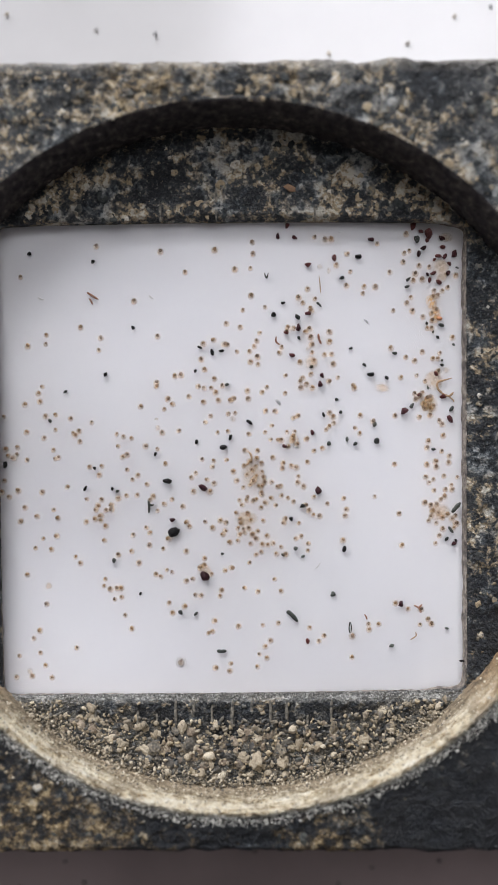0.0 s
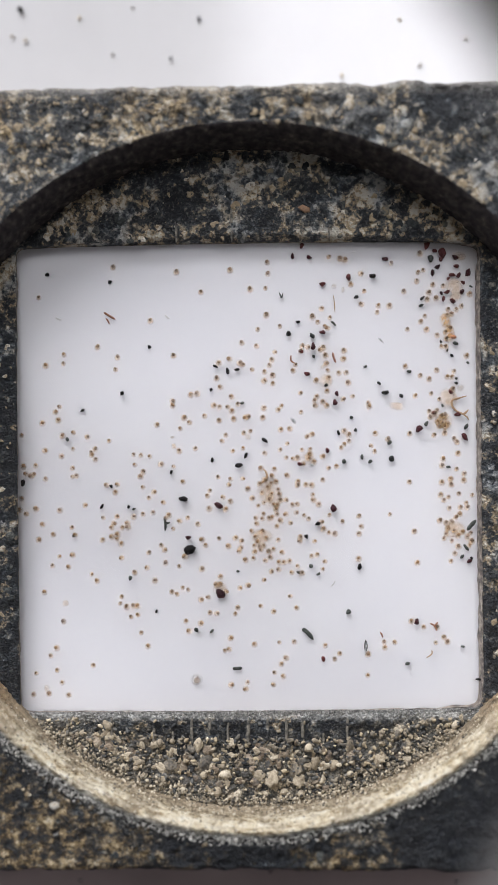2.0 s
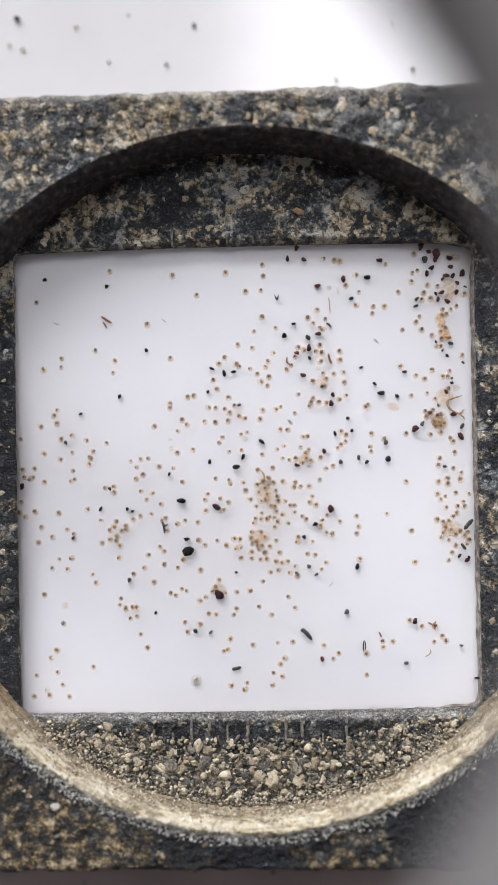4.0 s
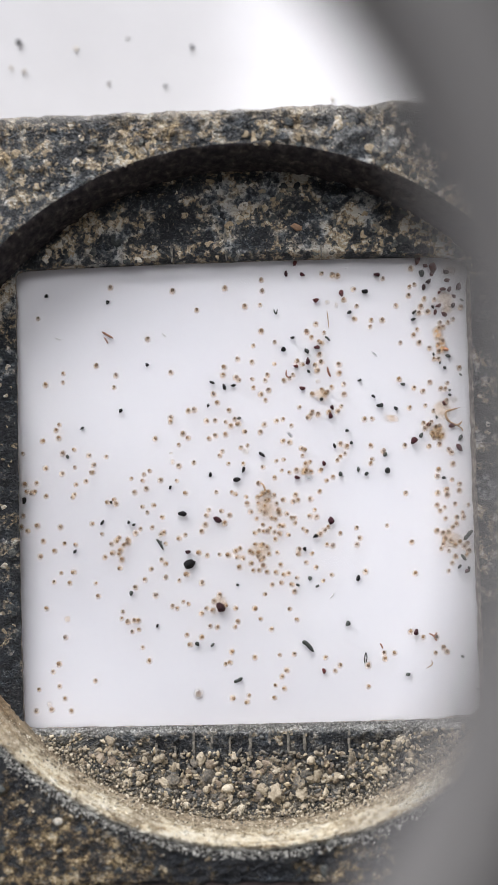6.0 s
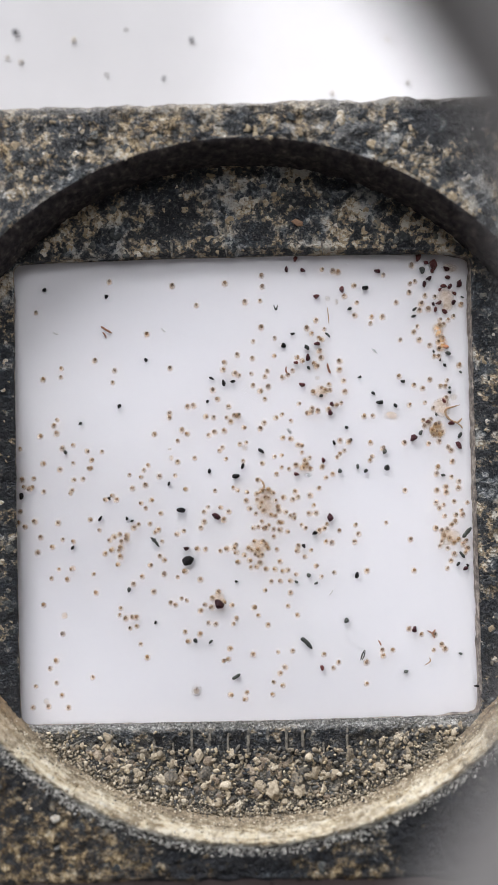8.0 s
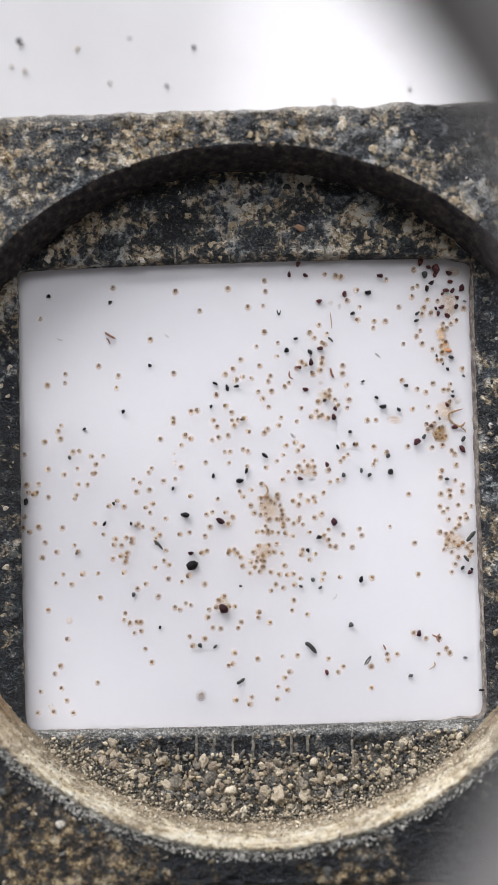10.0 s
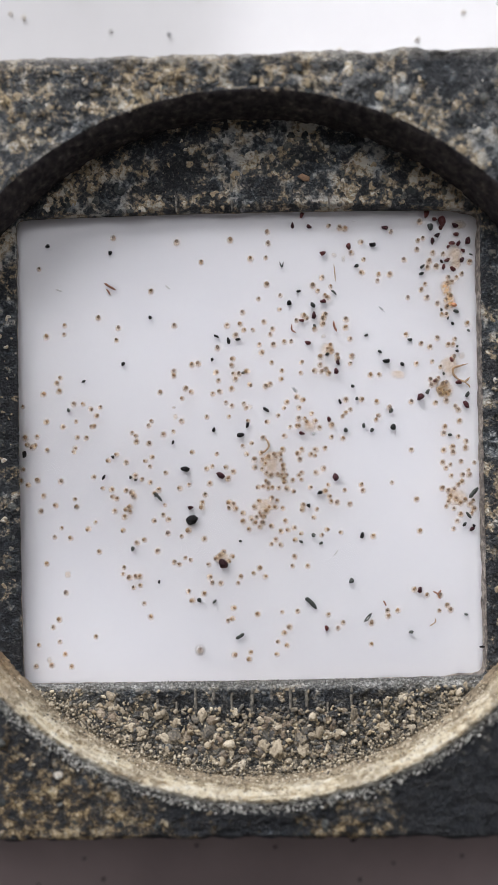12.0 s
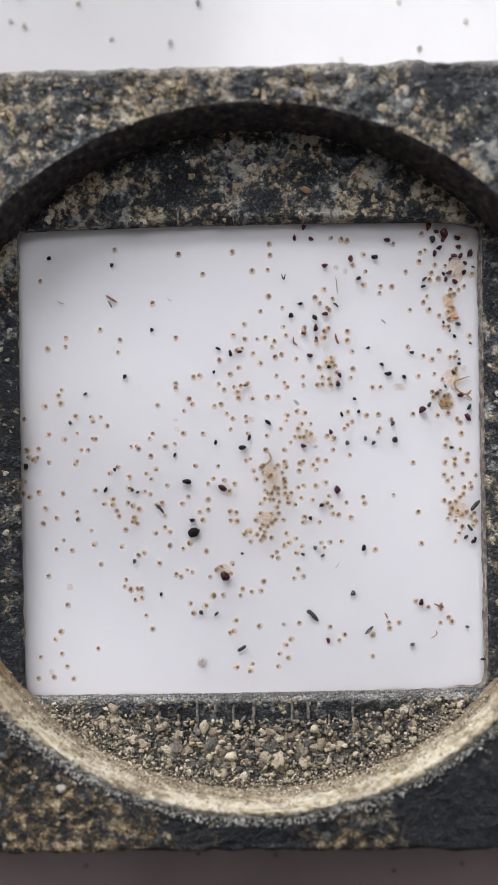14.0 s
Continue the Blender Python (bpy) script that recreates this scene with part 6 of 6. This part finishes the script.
swim((-0.02, 9.83), (0.4, 10.5), (-0.04, 10.61), (0.26, 10.97))
swim((1.19, 9.74), (0.5, 9.6), (0.77, 9.34), (-0.04, 9.71))
swim((-2.8, 8.3), (-2.8, 8.3), (-2.07, 8.03), (-1.4, 8.39))
swim((1.25, 8.88), (1.3, 9), (1.07, 8.62), (0.62, 8.85))
swim((1.96, 8.69), (1.6, 8.4), (1.67, 7.86), (2.03, 7.74))
swim((-1.82, 7.44), (-1.7, 7.6), (-1.77, 7.47), (-2.16, 7.84))
swim((10.4, 7), (11.3, 6.7), (11.3, 6.7), (11.3, 6.7))
swim((8.77, 4.16), (9.1, 4.3), (9.73, 4.53), (10.1, 4.18))
swim((10.64, 3.12), (11.2, 3), (11.2, 3), (11.2, 3))
swim((9.91, -4.06), (10, -4), (9.91, -3.63), (9.87, -3.63))
swim((9.77, -4.67), (9.8, -4.6), (8.85, -4.78), (8.71, -4.89))
swim((7.13, -3.03), (7.2, -3), (6.85, -3.17), (6.7, -3.04))
swim((6.62, -7.89), (6.8, -7.8), (6.32, -7.63), (6.36, -7.63))
swim((6.62, -7.28), (7.6, -7.4), (7.88, -7.48), (7.81, -7.12))
swim((9.74, -6.89), (10.7, -7.1), (10.84, -7.59), (10.88, -7.76))
swim((-14.09, -8.64), (-13.8, -7.8), (-13.85, -6.77), (-14.49, -6.2))
swim((-9.22, -8.02), (-9.5, -7.7), (-9.65, -8.09), (-9.81, -8.16))
swim((-5.88, -6.92), (-5.7, -7.3), (-5.76, -7.3), (-5.76, -7.3))
still_swarm()


# ---- the loupe ring held close before the lens ----
def loupe_ring():
    ring = tagged(new("loupe_ring"), "dark grey ring of a loupe held close before the lens", "magnifier")
    n = 160
    for name, profile, mat in (("rim", [(19.7, 1.2), (19.5, 0.4), (19.7, -1.2), (20.6, -1.8), (22.4, -1.8), (22.4, 1.8), (20.6, 1.8)], RING_METAL),
                               ("grip_band", [(22.403, 1.5), (22.403, -1.5), (26.5, -1.7), (28.0, -1.0), (28.0, 1.0), (26.5, 1.7)], RING_METAL)):
        bm = bmesh.new()
        rings = [[bm.verts.new((r * math.cos(2 * math.pi * i / n) * MM, r * math.sin(2 * math.pi * i / n) * MM, z * MM)) for r, z in profile] for i in range(n)]
        for i in range(n):
            a, b_ = rings[i], rings[(i + 1) % n]
            for j in range(len(profile)):
                j2 = (j + 1) % len(profile)
                bm.faces.new((a[j], a[j2], b_[j2], b_[j]))
        bmesh.ops.recalc_face_normals(bm, faces=bm.faces)
        part(name, bm, mat, ring)
    return ring


LOUPE = loupe_ring()
# seconds, sideways and lengthwise shift of the ring's middle from the line of sight, in mm
LOUPE_WAY = [(0.0, -7.3, -0.8), (0.5, -8.0, -0.8), (1.0, -9.7, -0.8), (1.5, -10.1, -0.8), (2.0, -10.4, -0.8), (2.5, -10.9, -0.8), (3.0, -11.5, -0.8), (5.5, -13.2, -0.8),
             (6.0, -13.9, -0.8), (6.5, -11.5, -0.8), (7.0, -10.0, -0.8), (7.5, -11.0, -0.8), (8.0, -12.1, -0.8), (10.5, -11.6, -1.2),
             (11.0, -7.3, -0.8), (14.0, -7.3, -0.8)]


def eye_at(t):
    """The eye's pose at t, between the rows of the path."""
    for (t0, a), (t1, b_) in zip(PATH, PATH[1:]):
        if t0 <= t <= t1:
            return a.lerp(b_, (t - t0) / (t1 - t0))
    return PATH[-1][1]


def motions():
    """Everything that moves, in the clip's seconds."""
    rnd = random.Random(99)
    for thing, places in SWIMMERS:
        turn = rnd.uniform(-60, 60)
        rows = []
        for t, (x, y) in zip((0.0, 1.5, 7.0, 11.0, 14.0), (places[0], *places)):
            if t == 0.0:
                x, y = x + rnd.gauss(0, 0.05), y + rnd.gauss(0, 0.05)
            rows.append((t, pose(x * MM, y * MM, 0.34 * MM, 0, 0, turn)))
            turn += rnd.uniform(-30, 30)
        walk(thing, rows)
    far, near = pose(-7.1 * MM, -21.9 * MM, 0.7 * MM), pose(-7.1 * MM, -19.62 * MM, 1.0 * MM)
    walk(BUBBLE, [(0.0, far), (0.4, far), (0.5, near), (1.3, near), (1.4, far), (14.0, far)])
    for thing in (SPLINTER_A, SPLINTER_B):
        x, y, z = thing.location
        walk(thing, [(t, pose(x + dx * MM, y + dy * MM, z, 0, 0, a)) for t, dx, dy, a in ((0.0, 0.15, 0.1, 10), (7.0, 0.0, 0.0, 0), (8.2, -0.15, 0.0, -12), (12.5, -0.25, -0.1, -28), (14.0, -0.3, -0.1, -33))])
    x, y, z = SPLINTER_C.location
    walk(SPLINTER_C, [(t, pose(x, y, z, 0, 0, a)) for t, a in ((0.0, -28), (1.5, -25), (5.5, -6), (7.0, 0), (12.5, 4), (14.0, 4))])
    for thing in (FEATHER_A, FEATHER_B):
        x, y, z = thing.location
        walk(thing, [(t, pose(x + dx * MM, y + dy * MM, z, 0, 0, a)) for t, dx, dy, a in ((0.0, 0.95, 0.75, -35), (3.2, 0.95, 0.7, -30), (5.5, 0.45, 0.35, -10), (7.0, 0.0, 0.0, 0), (12.5, -0.25, 0.4, 8), (14.0, -0.2, 0.45, 5))])
    walk(LOUPE, [(t, eye_at(t) @ pose(u * MM, v * MM, -20 * MM)) for t, u, v in LOUPE_WAY])


motions()
